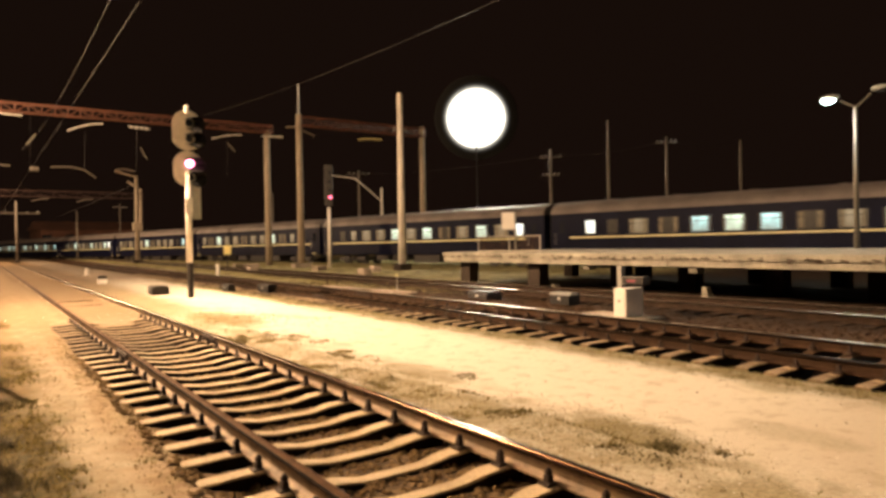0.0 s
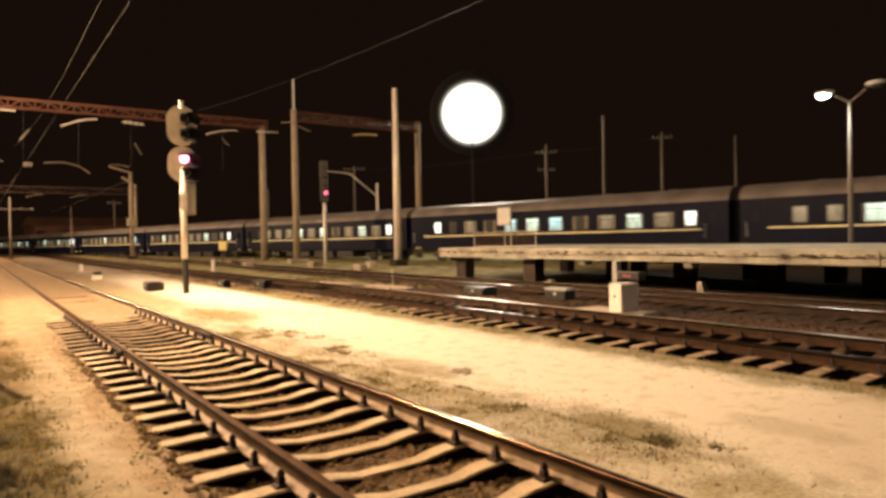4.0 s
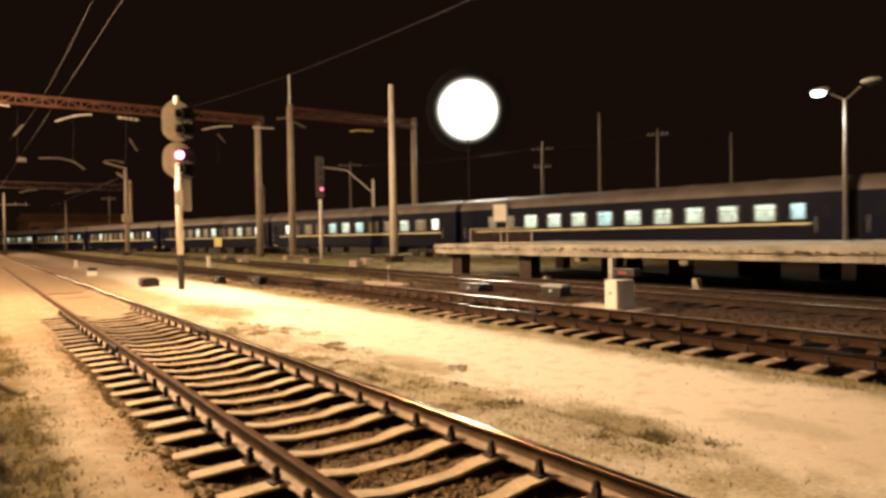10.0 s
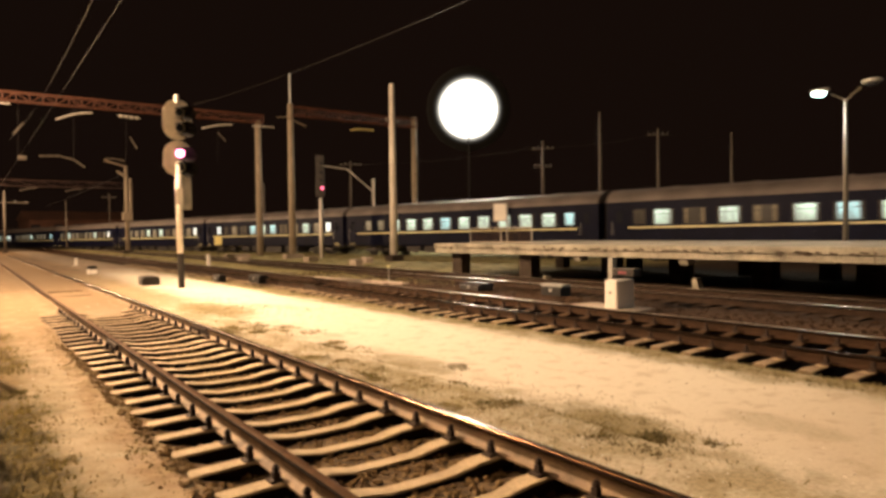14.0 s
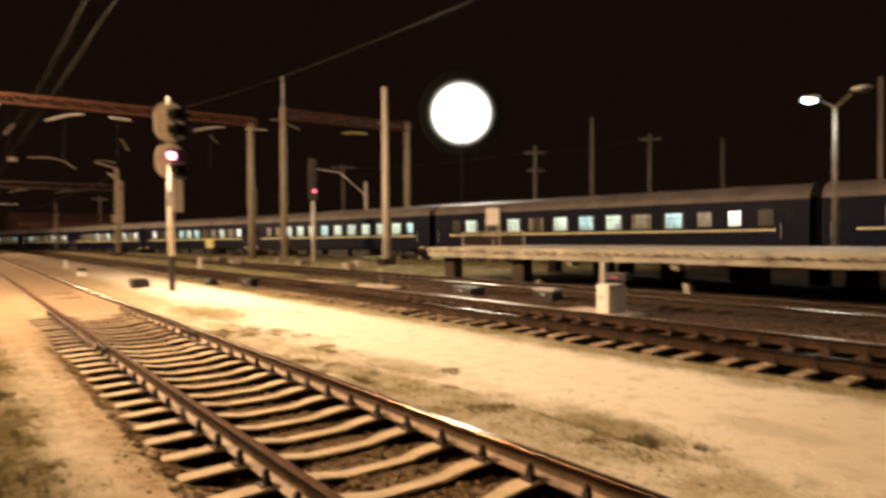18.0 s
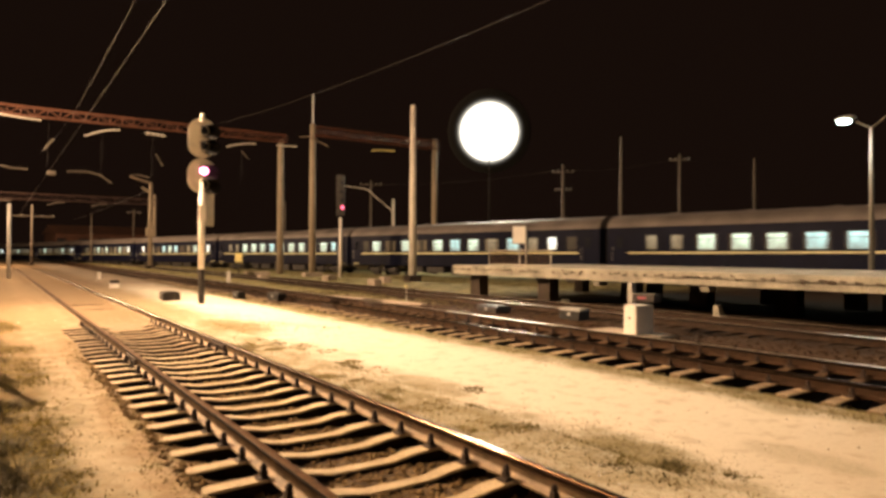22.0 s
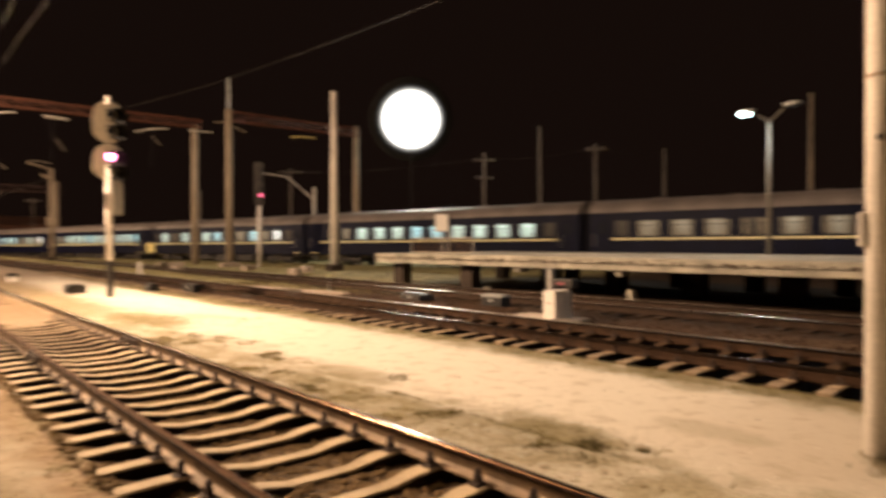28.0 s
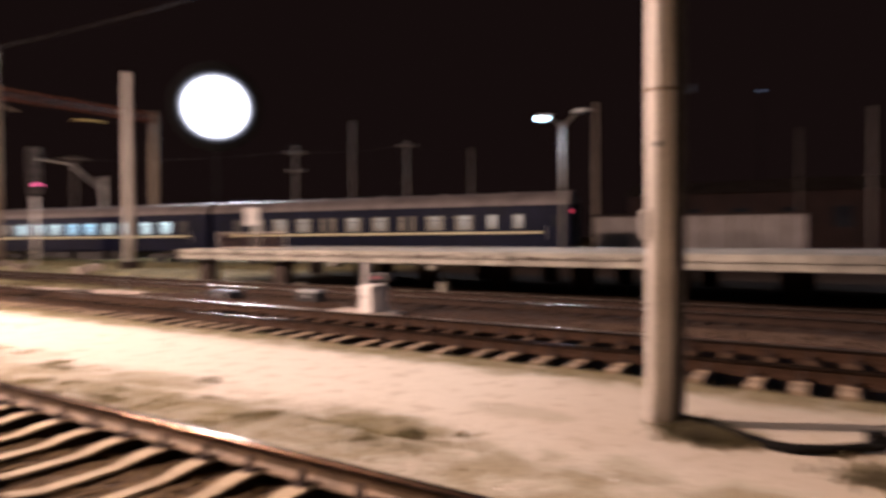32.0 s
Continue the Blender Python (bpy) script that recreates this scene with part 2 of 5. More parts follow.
def halo_fade(m, centre, inner, outer, emit):
    """The emission fades towards the rim: a soft halo painted into the disc."""
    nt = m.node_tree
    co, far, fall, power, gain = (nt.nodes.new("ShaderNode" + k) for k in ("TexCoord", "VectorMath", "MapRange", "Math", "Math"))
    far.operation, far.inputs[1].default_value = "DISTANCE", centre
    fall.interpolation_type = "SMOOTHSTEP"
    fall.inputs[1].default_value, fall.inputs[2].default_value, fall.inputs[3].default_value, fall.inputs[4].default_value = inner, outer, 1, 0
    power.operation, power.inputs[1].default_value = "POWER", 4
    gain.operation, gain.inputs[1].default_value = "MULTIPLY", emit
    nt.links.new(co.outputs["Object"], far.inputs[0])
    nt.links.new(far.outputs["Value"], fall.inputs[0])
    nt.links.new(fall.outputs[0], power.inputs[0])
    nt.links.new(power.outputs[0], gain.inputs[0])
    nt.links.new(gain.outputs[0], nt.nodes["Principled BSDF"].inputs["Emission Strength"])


halo_fade(FLOOD, (0, 0, 15.7), 1.9, 4.4, 40)
REDLOW = material("dim_red_signal_glow", (1, 0.2, 0.3), 0.4, 0, 0.0, 4, 25, 0, emit=3.5, glow=(1.0, 0.12, 0.25))
DIMLAMP = material("far_lamp_glow", (0.3, 0.3, 0.3), 0.4, 0, 0.0, 4, 25, 0, emit=0.22, glow=(0.8, 0.9, 1.0))
TAIL = material("tail_lamp_glow", (0.4, 0.05, 0.05), 0.4, 0, 0.0, 4, 25, 0, emit=0.9, glow=(1.0, 0.08, 0.10))
TAN = material("faded_tan_paint", (0.55, 0.49, 0.38), 0.7, 0, 0.25, 4, 40, 0.1)
RED = material("red_signal_glow", (1, 0.2, 0.3), 0.4, 0, 0.0, 4, 25, 0, emit=14, glow=(1.0, 0.22, 0.42))
REDDIM = material("red_lens", (0.22, 0.05, 0.06), 0.3, 0, 0.1, 4, 25, 0, emit=0.08, glow=(1.0, 0.10, 0.18))


def ground_material():
    """Pale trodden sand round the near track, dark oily ballast past the second one, thin dry grass between."""
    m = bpy.data.materials.new("yard_ground")
    m.use_nodes = True
    nt = m.node_tree
    b = nt.nodes["Principled BSDF"]
    b.inputs["Roughness"].default_value = 0.95
    geo, sep = nt.nodes.new("ShaderNodeNewGeometry"), nt.nodes.new("ShaderNodeSeparateXYZ")
    nt.links.new(geo.outputs["Position"], sep.inputs[0])

    def nz(scale, detail=5):
        n = nt.nodes.new("ShaderNodeTexNoise")
        n.inputs["Scale"].default_value, n.inputs["Detail"].default_value = scale, detail
        nt.links.new(geo.outputs["Position"], n.inputs["Vector"])
        return n.outputs["Fac"]

    def band(src, a, c, lo=0.0, hi=1.0):
        r = nt.nodes.new("ShaderNodeMapRange")
        r.interpolation_type = "SMOOTHSTEP"
        for i, v in enumerate((a, c, lo, hi)):
            r.inputs[i + 1].default_value = v
        nt.links.new(src, r.inputs[0])
        return r.outputs[0]

    def maths(op, p, q):
        n = nt.nodes.new("ShaderNodeMath")
        n.operation = op
        for i, v in enumerate((p, q)):
            if isinstance(v, (int, float)):
                n.inputs[i].default_value = v
            else:
                nt.links.new(v, n.inputs[i])
        return n.outputs[0]

    def mix(f, p, q):
        n = nt.nodes.new("ShaderNodeMix")
        n.data_type = "RGBA"
        nt.links.new(f, n.inputs[0])
        for i, v in ((6, p), (7, q)):
            if isinstance(v, tuple):
                n.inputs[i].default_value = (*v, 1)
            else:
                nt.links.new(v, n.inputs[i])
        return n.outputs[2]

    big, mid, fine = nz(0.35), nz(1.6), nz(28, 4)
    wob = maths("ADD", sep.outputs[0], maths("MULTIPLY", maths("SUBTRACT", mid, 0.5), 1.6))
    sand = mix(band(fine, 0.3, 0.7), (0.40, 0.36, 0.265), (0.56, 0.525, 0.42))
    sand = mix(maths("MULTIPLY", band(big, 0.42, 0.62), 0.6), sand, (0.46, 0.41, 0.30))
    sand = mix(maths("MULTIPLY", band(nz(70, 3), 0.56, 0.70), 0.3), sand, (0.24, 0.18, 0.11))
    sand = mix(maths("MULTIPLY", band(nz(55, 3), 0.62, 0.70), 0.5), sand, (0.72, 0.66, 0.52))
    # paler strip of sand: stronger lamp light there is put into the colour
    pale = maths("MULTIPLY", maths("MULTIPLY", band(wob, 4.2, 5.2), band(wob, 8.1, 7.2)), band(sep.outputs[1], -2, 4))
    sand = mix(maths("MULTIPLY", pale, 0.75), sand, (0.72, 0.685, 0.585))
    sand = mix(maths("MULTIPLY", maths("MULTIPLY", band(wob, 4.6, 5.6), band(sep.outputs[1], 4.5, 2.0)), 0.4), sand, (0.36, 0.285, 0.195))
    grass = mix(band(fine, 0.35, 0.65), (0.15, 0.125, 0.055), (0.29, 0.24, 0.12))
    dirt = mix(band(fine, 0.3, 0.7), (0.032, 0.018, 0.009), (0.085, 0.046, 0.022))
    # grass fringes: left of the path, along the foot of the second track, far verge
    path = maths("ADD", sep.outputs[0], maths("MULTIPLY", maths("SUBTRACT", mid, 0.5), 0.7))
    left = band(maths("ADD", path, maths("MULTIPLY", maths("SUBTRACT", nz(0.9, 6), 0.5), 0.7)), 1.1, 0.38)
    shoulder = maths("MULTIPLY", maths("MULTIPLY", band(path, 0.82, 1.15), band(sep.outputs[0], 1.8, 1.45)), band(sep.outputs[1], 21, 16))
    edge = maths("MULTIPLY", maths("MULTIPLY", band(path, 7.2, 7.95), band(sep.outputs[1], 48, 30)), band(nz(1.7, 6), 0.25, 0.55))
    strip = maths("MULTIPLY", maths("MULTIPLY", band(path, 3.5, 3.75), band(wob, 5.3, 4.5)), band(nz(2.2, 8), 0.36, 0.62))
    far = maths("MULTIPLY", maths("MULTIPLY", band(wob, 11.5, 12.5), band(sep.outputs[1], 19, 26)), band(mid, 0.3, 0.5))
    sand = mix(maths("MULTIPLY", maths("MULTIPLY", band(sep.outputs[1], 15, 21), band(wob, 6.0, 4.6)), 0.85), sand, (0.22, 0.16, 0.095))
    sand = mix(maths("MULTIPLY", band(nz(3.7), 0.52, 0.70), 0.4), sand, (0.36, 0.295, 0.20))
    sand = mix(maths("MULTIPLY", band(nz(11), 0.56, 0.72), 0.3), sand, (0.29, 0.24, 0.16))
    col = mix(maths("MINIMUM", maths("MAXIMUM", edge, maths("MULTIPLY", strip, 0.6)), 0.8), sand, grass)
    verge = mix(band(nz(9, 8), 0.35, 0.65), (0.05, 0.042, 0.012), (0.15, 0.115, 0.04))
    verge = mix(maths("MULTIPLY", band(nz(0.8), 0.46, 0.66), 0.5), verge, (0.21, 0.15, 0.075))
    col = mix(left, col, verge)
    rough = mix(band(nz(6, 6), 0.35, 0.62), (0.15, 0.095, 0.055), (0.36, 0.27, 0.165))
    rough = mix(maths("MULTIPLY", band(nz(1.9, 6), 0.5, 0.64), 0.7), rough, (0.20, 0.17, 0.07))
    col = mix(maths("MULTIPLY", shoulder, 0.9), col, rough)

    def spot(cx, cy, rx, ry):
        dx = maths("DIVIDE", maths("SUBTRACT", sep.outputs[0], cx), rx)
        dy = maths("DIVIDE", maths("SUBTRACT", sep.outputs[1], cy), ry)
        d = maths("ADD", maths("ADD", maths("MULTIPLY", dx, dx), maths("MULTIPLY", dy, dy)), maths("MULTIPLY", maths("SUBTRACT", nz(2.6), 0.5), 2.2))
        return band(d, 1.35, 0.15)

    for cx, cy, rx, ry, k in ((4.8, 3.95, 0.45, 0.75, 0.8), (4.85, 15.9, 0.75, 2.0, 0.85), (4.15, 6.0, 0.35, 2.0, 0.4), (6.05, 1.2, 0.42, 0.5, 0.6), (4.9, 7.6, 0.35, 1.0, 0.55), (5.9, 3.0, 0.3, 0.6, 0.3), (5.6, -0.05, 0.35, 0.3, 0.4)):
        col = mix(maths("MULTIPLY", spot(cx, cy, rx, ry), k), col, grass)
    brown = band(path, 8.35, 8.75)
    dirt = mix(maths("MULTIPLY", band(wob, 12.6, 14.2), band(sep.outputs[1], 26, 19)), dirt, (0.028, 0.017, 0.009))
    middle = maths("MULTIPLY", maths("MULTIPLY", band(path, 11.7, 12.3), band(path, 13.7, 13.1)), band(sep.outputs[1], 8, 1))
    dirt = mix(maths("MULTIPLY", middle, 0.85), dirt, (0.13, 0.085, 0.05))
    col = mix(brown, col, dirt)
    col = mix(maths("MULTIPLY", far, 0.9), col, mix(band(nz(0.8, 6), 0.35, 0.62), (0.20, 0.185, 0.075), (0.37, 0.335, 0.165)))
    yard = maths("MULTIPLY", band(maths("ADD", sep.outputs[1], maths("MULTIPLY", maths("SUBTRACT", mid, 0.5), 14)), 26, 44), band(wob, 10, 8))
    col = mix(maths("MULTIPLY", yard, 0.85), col, mix(band(nz(0.7, 6), 0.38, 0.6), (0.055, 0.034, 0.018), (0.15, 0.098, 0.055)))
    bed = maths("MULTIPLY", maths("MULTIPLY", band(path, 1.35, 1.6), band(sep.outputs[0], 3.72, 3.5)), band(sep.outputs[1], 18.6, 16.6))
    soil = mix(band(nz(14, 5), 0.35, 0.65), (0.045, 0.027, 0.014), (0.16, 0.108, 0.056))
    col = mix(maths("MULTIPLY", bed, 0.95), col, soil)
    # darker brown between the far rails of the near track, trodden brown path beside it
    worn = maths("MULTIPLY", maths("MULTIPLY", band(path, 1.5, 1.8), band(sep.outputs[0], 4.1, 3.5)), band(sep.outputs[1], 16.6, 18.8))
    col = mix(maths("MULTIPLY", maths("MULTIPLY", worn, band(nz(3.1), 0.15, 0.45)), 0.85), col, (0.17, 0.117, 0.066))
    near_path = maths("MULTIPLY", band(path, 1.6, 1.0), band(nz(1.1), 0.2, 0.55))
    col = mix(maths("MULTIPLY", maths("SUBTRACT", near_path, maths("MULTIPLY", near_path, left)), 0.65), col, mix(band(nz(2.3, 6), 0.35, 0.62), (0.42, 0.325, 0.215), (0.25, 0.17, 0.09)))
    lane = maths("MULTIPLY", band(path, 1.9, 1.3), band(sep.outputs[1], 7, 16))
    col = mix(maths("MULTIPLY", maths("MULTIPLY", lane, band(nz(2.7), 0.2, 0.55)), 0.9), col, (0.20, 0.142, 0.08))
    nt.links.new(col, b.inputs["Base Color"])
    bp = nt.nodes.new("ShaderNodeBump")
    bp.inputs["Strength"].default_value, bp.inputs["Distance"].default_value = 0.3, 0.02
    nt.links.new(maths("ADD", fine, maths("MULTIPLY", nz(16), 0.6)), bp.inputs["Height"])
    nt.links.new(bp.outputs[0], b.inputs["Normal"])
    return m


def translucent(m, share):
    """Thin blades let part of the light through."""
    nt = m.node_tree
    b, leaf, mixer = nt.nodes["Principled BSDF"], nt.nodes.new("ShaderNodeBsdfTranslucent"), nt.nodes.new("ShaderNodeMixShader")
    nt.links.new(b.inputs["Base Color"].links[0].from_socket, leaf.inputs["Color"])
    mixer.inputs[0].default_value = share
    nt.links.new(b.outputs[0], mixer.inputs[1])
    nt.links.new(leaf.outputs[0], mixer.inputs[2])
    nt.links.new(mixer.outputs[0], nt.nodes["Material Output"].inputs["Surface"])


for leaf_material in (GRASS, VERGE, BUSH):
    translucent(leaf_material, 0.5)
GROUND = ground_material()
for dusty in (GROUND, STONE, BROWNSTONE, CLOD, DIRTY, SOOTY, SIDESHADE, DARKRAIL, SOOTRAIL, RAILWEB, PILLAR):
    dusty.node_tree.nodes["Principled BSDF"].inputs["Specular IOR Level"].default_value = 0.12


# ---- mesh helpers ----
def part(name, bm, mat, parent=None, label="", smooth=False):
    me = bpy.data.meshes.new(name)
    bmesh.ops.recalc_face_normals(bm, faces=bm.faces)
    bm.to_mesh(me)
    bm.free()
    me.materials.append(mat)
    if smooth:
        me.polygons.foreach_set("use_smooth", [True] * len(me.polygons))
    ob = new(name, me)
    if parent:
        ob.parent = parent
    if label:
        ob["label"] = label
    return ob


def thing(name, at, label, category, group="", kind="", turn=0):
    ob = new(name)
    ob.empty_display_size = 0.2
    ob.matrix_world = pose(*at, 0, 0, turn)
    return tagged(ob, label, category, group, kind)


def box(x0, x1, y0, y1, z0, z1, bevel=0.0, bm=None):
    bm = bm or bmesh.new()
    made = bmesh.ops.create_cube(bm, size=1)["verts"]
    for v in made:
        v.co = ((x0 + x1) / 2 + v.co.x * (x1 - x0), (y0 + y1) / 2 + v.co.y * (y1 - y0), (z0 + z1) / 2 + v.co.z * (z1 - z0))
    if bevel:
        edges = list({e for v in made for e in v.link_edges})
        bmesh.ops.bevel(bm, geom=edges, offset=bevel, segments=2, affect="EDGES", profile=0.6)
    return bm


def rod(p, q, r0, r1=None, n=10, bm=None):
    bm = bm or bmesh.new()
    p, q = Vector(p), Vector(q)
    r1 = r0 if r1 is None else r1
    made = bmesh.ops.create_cone(bm, cap_ends=True, segments=n, radius1=r0, radius2=r1, depth=(q - p).length)["verts"]
    m = Matrix.Translation((p + q) / 2) @ (q - p).to_track_quat("Z", "Y").to_matrix().to_4x4()
    for v in made:
        v.co = m @ v.co
    return bm


def prism(outline, a, b, axis="y", bm=None):
    """A closed outline of (u, v) swept from a to b along the axis; u, v are the other two, in order."""
    bm = bm or bmesh.new()
    put = {"x": lambda u, v, w: (w, u, v), "y": lambda u, v, w: (u, w, v), "z": lambda u, v, w: (u, v, w)}[axis]
    ends = [[bm.verts.new(put(u, v, w)) for u, v in outline] for w in (a, b)]
    n = len(outline)
    for i in range(n):
        bm.faces.new((ends[0][i], ends[0][(i + 1) % n], ends[1][(i + 1) % n], ends[1][i]))
    bm.faces.new(ends[0])
    bm.faces.new(ends[1][::-1])
    return bm


def ball(at, r, squash=(1, 1, 1), bm=None, u=14, v=8):
    bm = bm or bmesh.new()
    for w in bmesh.ops.create_uvsphere(bm, u_segments=u, v_segments=v, radius=r)["verts"]:
        w.co = (at[0] + w.co.x * squash[0], at[1] + w.co.y * squash[1], at[2] + w.co.z * squash[2])
    return bm


def heap(name, verts, faces, mat, label, category):
    me = bpy.data.meshes.new(name)
    me.from_pydata(verts, [], faces)
    me.materials.append(mat)
    return tagged(new(name, me), label, category, kind="stuff")


rng = np.random.default_rng(7)

# ---- ground ----
TRACK_X = (2.68, 9.93, 15.25)
RAIL_TOP = 0.15
COVER = 18.6  # past this the near track lies sleeper-deep in sand


def ground_z(x, y):
    z = 0.03 * noise.noise((x * 0.5, y * 0.5, 0)) + 0.012 * noise.noise((x * 2.3, y * 2.3, 3))
    k = min(1, max(0, (COVER - y) / 1.7)) * min(1, max(0, (x - 1.26) / 0.32)) * min(1, max(0, (3.62 - x) / 0.12))
    z -= 0.142 * k
    z += 0.008 * k * min(1, max(0, (0.52 - abs(x - TRACK_X[0])) / 0.25))
    if 0.9 < x < 1.5 and y < COVER:
        z -= 0.02
    if 3.5 < x < 4.6:
        z += 0.03
    u = abs(x - TRACK_X[1])
    z -= 0.05 * min(1, max(0, (2.3 - u) / 0.7)) + 0.17 * min(1, max(0, (1.47 - u) / 0.2)) - 0.11 * min(1, max(0, (0.7 - u) / 0.2))
    z -= 0.06 * min(1, max(0, (x - 11) / 2)) * min(1, max(0, (60 - y) / 20))
    if 4.85 < x < 6.6 and y < -0.5:
        z -= 0.5  # unseen pit, added to keep the hollow under the near platform dark
    if x < 0.2:
        z += 0.10 * min(1, (0.2 - x) / 1.5)
    return z


def spaced(*runs):
    out = []
    for a, b, step in runs:
        out += list(np.arange(a, b, step))
    return out + [runs[-1][1]]


xs = spaced((-400, -40, 60), (-40, -6, 4), (-6, 0.8, 0.22), (0.8, 4.6, 0.1), (4.6, 18.5, 0.22), (18.5, 60, 4), (60, 800, 100))
ys = spaced((-400, -40, 60), (-40, -6, 3), (-6, 30, 0.3), (30, 70, 1.5), (70, 200, 10), (200, 1000, 100))
gv = [(x, y, ground_z(x, y)) for y in ys for x in xs]
nx = len(xs)
gf = [(j * nx + i, j * nx + i + 1, (j + 1) * nx + i + 1, (j + 1) * nx + i) for j in range(len(ys) - 1) for i in range(nx - 1)]
me = bpy.data.meshes.new("ground")
me.from_pydata(gv, [], gf)
me.polygons.foreach_set("use_smooth", [True] * len(me.polygons))
me.materials.append(GROUND)
tagged(new("ground", me), "pale trodden sand and brown ballast of a rail yard", "ground", kind="structure")

# ---- tracks ----
RAIL_FOOT = [(-0.075, -0.18), (0.075, -0.18), (0.075, -0.168), (0.02, -0.150), (0.009, -0.135), (0.009, -0.055), (0.030, -0.0422),
             (-0.030, -0.0422), (-0.009, -0.055), (-0.009, -0.135), (-0.02, -0.150), (-0.075, -0.168)]
RAIL_CROWN = [(-0.030, -0.042), (0.030, -0.042), (0.036, -0.036), (0.036, -0.010), (0.031, -0.0045), (0.012, -0.0006),
              (-0.012, -0.0006), (-0.031, -0.0045), (-0.036, -0.010), (-0.036, -0.036)]


def sleeper_mesh():
    """Prestressed sleeper: deep flat ends under the rails, a lower waist, sloping sides."""
    bm = bmesh.new()
    prof = [(-1.35, 0.0), (-1.05, 0.010), (-0.85, 0.012), (-0.50, -0.004), (-0.28, -0.045), (0.28, -0.045), (0.50, -0.004), (0.85, 0.012), (1.05, 0.010), (1.35, 0.0)]
    rings = []
    for x, top in prof:
        w = 0.095 if abs(x) > 0.4 else 0.08
        rings.append([bm.verts.new((x, y, z)) for y, z in ((-w - 0.045, -0.2), (-w, top - 0.015), (-w + 0.015, top), (w - 0.015, top), (w, top - 0.015), (w + 0.045, -0.2))])
    for a, b in zip(rings, rings[1:]):
        for i in range(5):
            bm.faces.new((a[i], a[i + 1], b[i + 1], b[i]))
    bm.faces.new(rings[0])
    bm.faces.new(rings[-1])
    bmesh.ops.recalc_face_normals(bm, faces=bm.faces)
    bm.normal_update()
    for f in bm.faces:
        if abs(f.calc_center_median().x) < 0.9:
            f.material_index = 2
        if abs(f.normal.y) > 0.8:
            f.material_index = 1  # long sides, near black to stand in for their shade
    me = bpy.data.meshes.new("sleeper")
    bm.to_mesh(me)
    bm.free()
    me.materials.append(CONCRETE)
    me.materials.append(SIDESHADE)
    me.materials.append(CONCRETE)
    return me


def clip_mesh():
    bm = box(-0.05, 0.05, -0.055, 0.055, 0, 0.02, 0.004)
    box(-0.034, 0.016, -0.028, 0.028, 0.018, 0.075, 0.004, bm)
    rod((-0.01, 0, 0.07), (-0.01, 0, 0.125), 0.02, 0.018, n=6, bm=bm)
    rod((-0.01, 0.0, 0.085), (-0.01, 0, 0.108), 0.03, n=6, bm=bm)
    me = bpy.data.meshes.new("fastening")
    bm.to_mesh(me)
    bm.free()
    me.materials.append(CLIP)
    return me


SLEEPER, FASTENING = sleeper_mesh(), clip_mesh()


def track(name, x, y0, y1, label, joints=(), steel=RAILSTEEL, heads=(SHINYHEAD, SHINYHEAD), web=RAILWEB):
    root = tagged(new(name), label, "railway track", kind="structure")
    root.location = (x, 0, RAIL_TOP)
    for side in (-0.795, 0.795):
        cuts = [y0, *sorted(j for j, s in joints if s * side > 0), y1]
        for a, b in zip(cuts, cuts[1:]):
            r = part("rail", prism([(side + u, v) for u, v in RAIL_FOOT], a + 0.005, b - 0.005), steel, root)
            r.data.materials.append(web)
            for f in r.data.polygons:
                f.material_index = int(f.normal.z < 0.5)
            crown = part("rail_head", prism([(side + u, v + 0.0005) for u, v in RAIL_CROWN], a + 0.005, b - 0.005), heads[side > 0], r, "worn running surface")
            # flanks of the head get the painted shade, the top keeps its metal
            crown.data.materials.append(SIDESHADE)
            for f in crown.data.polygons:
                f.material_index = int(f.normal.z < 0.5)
        for j in cuts[1:-1]:
            f = box(side - 0.05, side + 0.05, j - 0.42, j + 0.42, -0.15, -0.044, 0.012)
            for k in (-0.3, -0.1, 0.1, 0.3):
                rod((side - 0.075, j + k, -0.095), (side + 0.075, j + k, -0.095), 0.02, n=6, bm=f)
            part("fishplate", f, CLIP, root, "bolted steel joint plate")
    return root


WORN_SLEEPER = SLEEPER.copy()
WORN_SLEEPER.materials[0], WORN_SLEEPER.materials[2] = WORN, DIRTY
DUSTY_SLEEPER = SLEEPER.copy()
DUSTY_SLEEPER.materials[0] = DUSTY_SLEEPER.materials[2] = DUSTY
DIRTY_SLEEPER = SLEEPER.copy()
DIRTY_SLEEPER.materials[0] = DIRTY_SLEEPER.materials[2] = SOOTY


def sleepers(root, y0, y1, pitch, clips, mesh):
    y = y0
    while y < y1:
        s = new("sleeper", mesh)
        s.parent = root
        s.matrix_local = pose(rng.normal() * 0.015, y + rng.normal() * 0.012, -0.184 + rng.normal() * 0.004, 0, 0, rng.normal() * 0.5)
        if mesh is WORN_SLEEPER:
            s.matrix_local = pose(rng.normal() * 0.03, y + rng.normal() * 0.02, -0.186 + rng.normal() * 0.01, rng.normal() * 1.5, 0, rng.normal() * 1.3)
            s.scale.x = 1.07
        if clips:
            for side in (-0.795, 0.795):
                for k in (-1, 1):
                    f = new("fastening", FASTENING)
                    f.parent = root
                    f.matrix_local = pose(side + k * 0.105, y, -0.182, 0, 0, 0 if k > 0 else 180)
        y += pitch


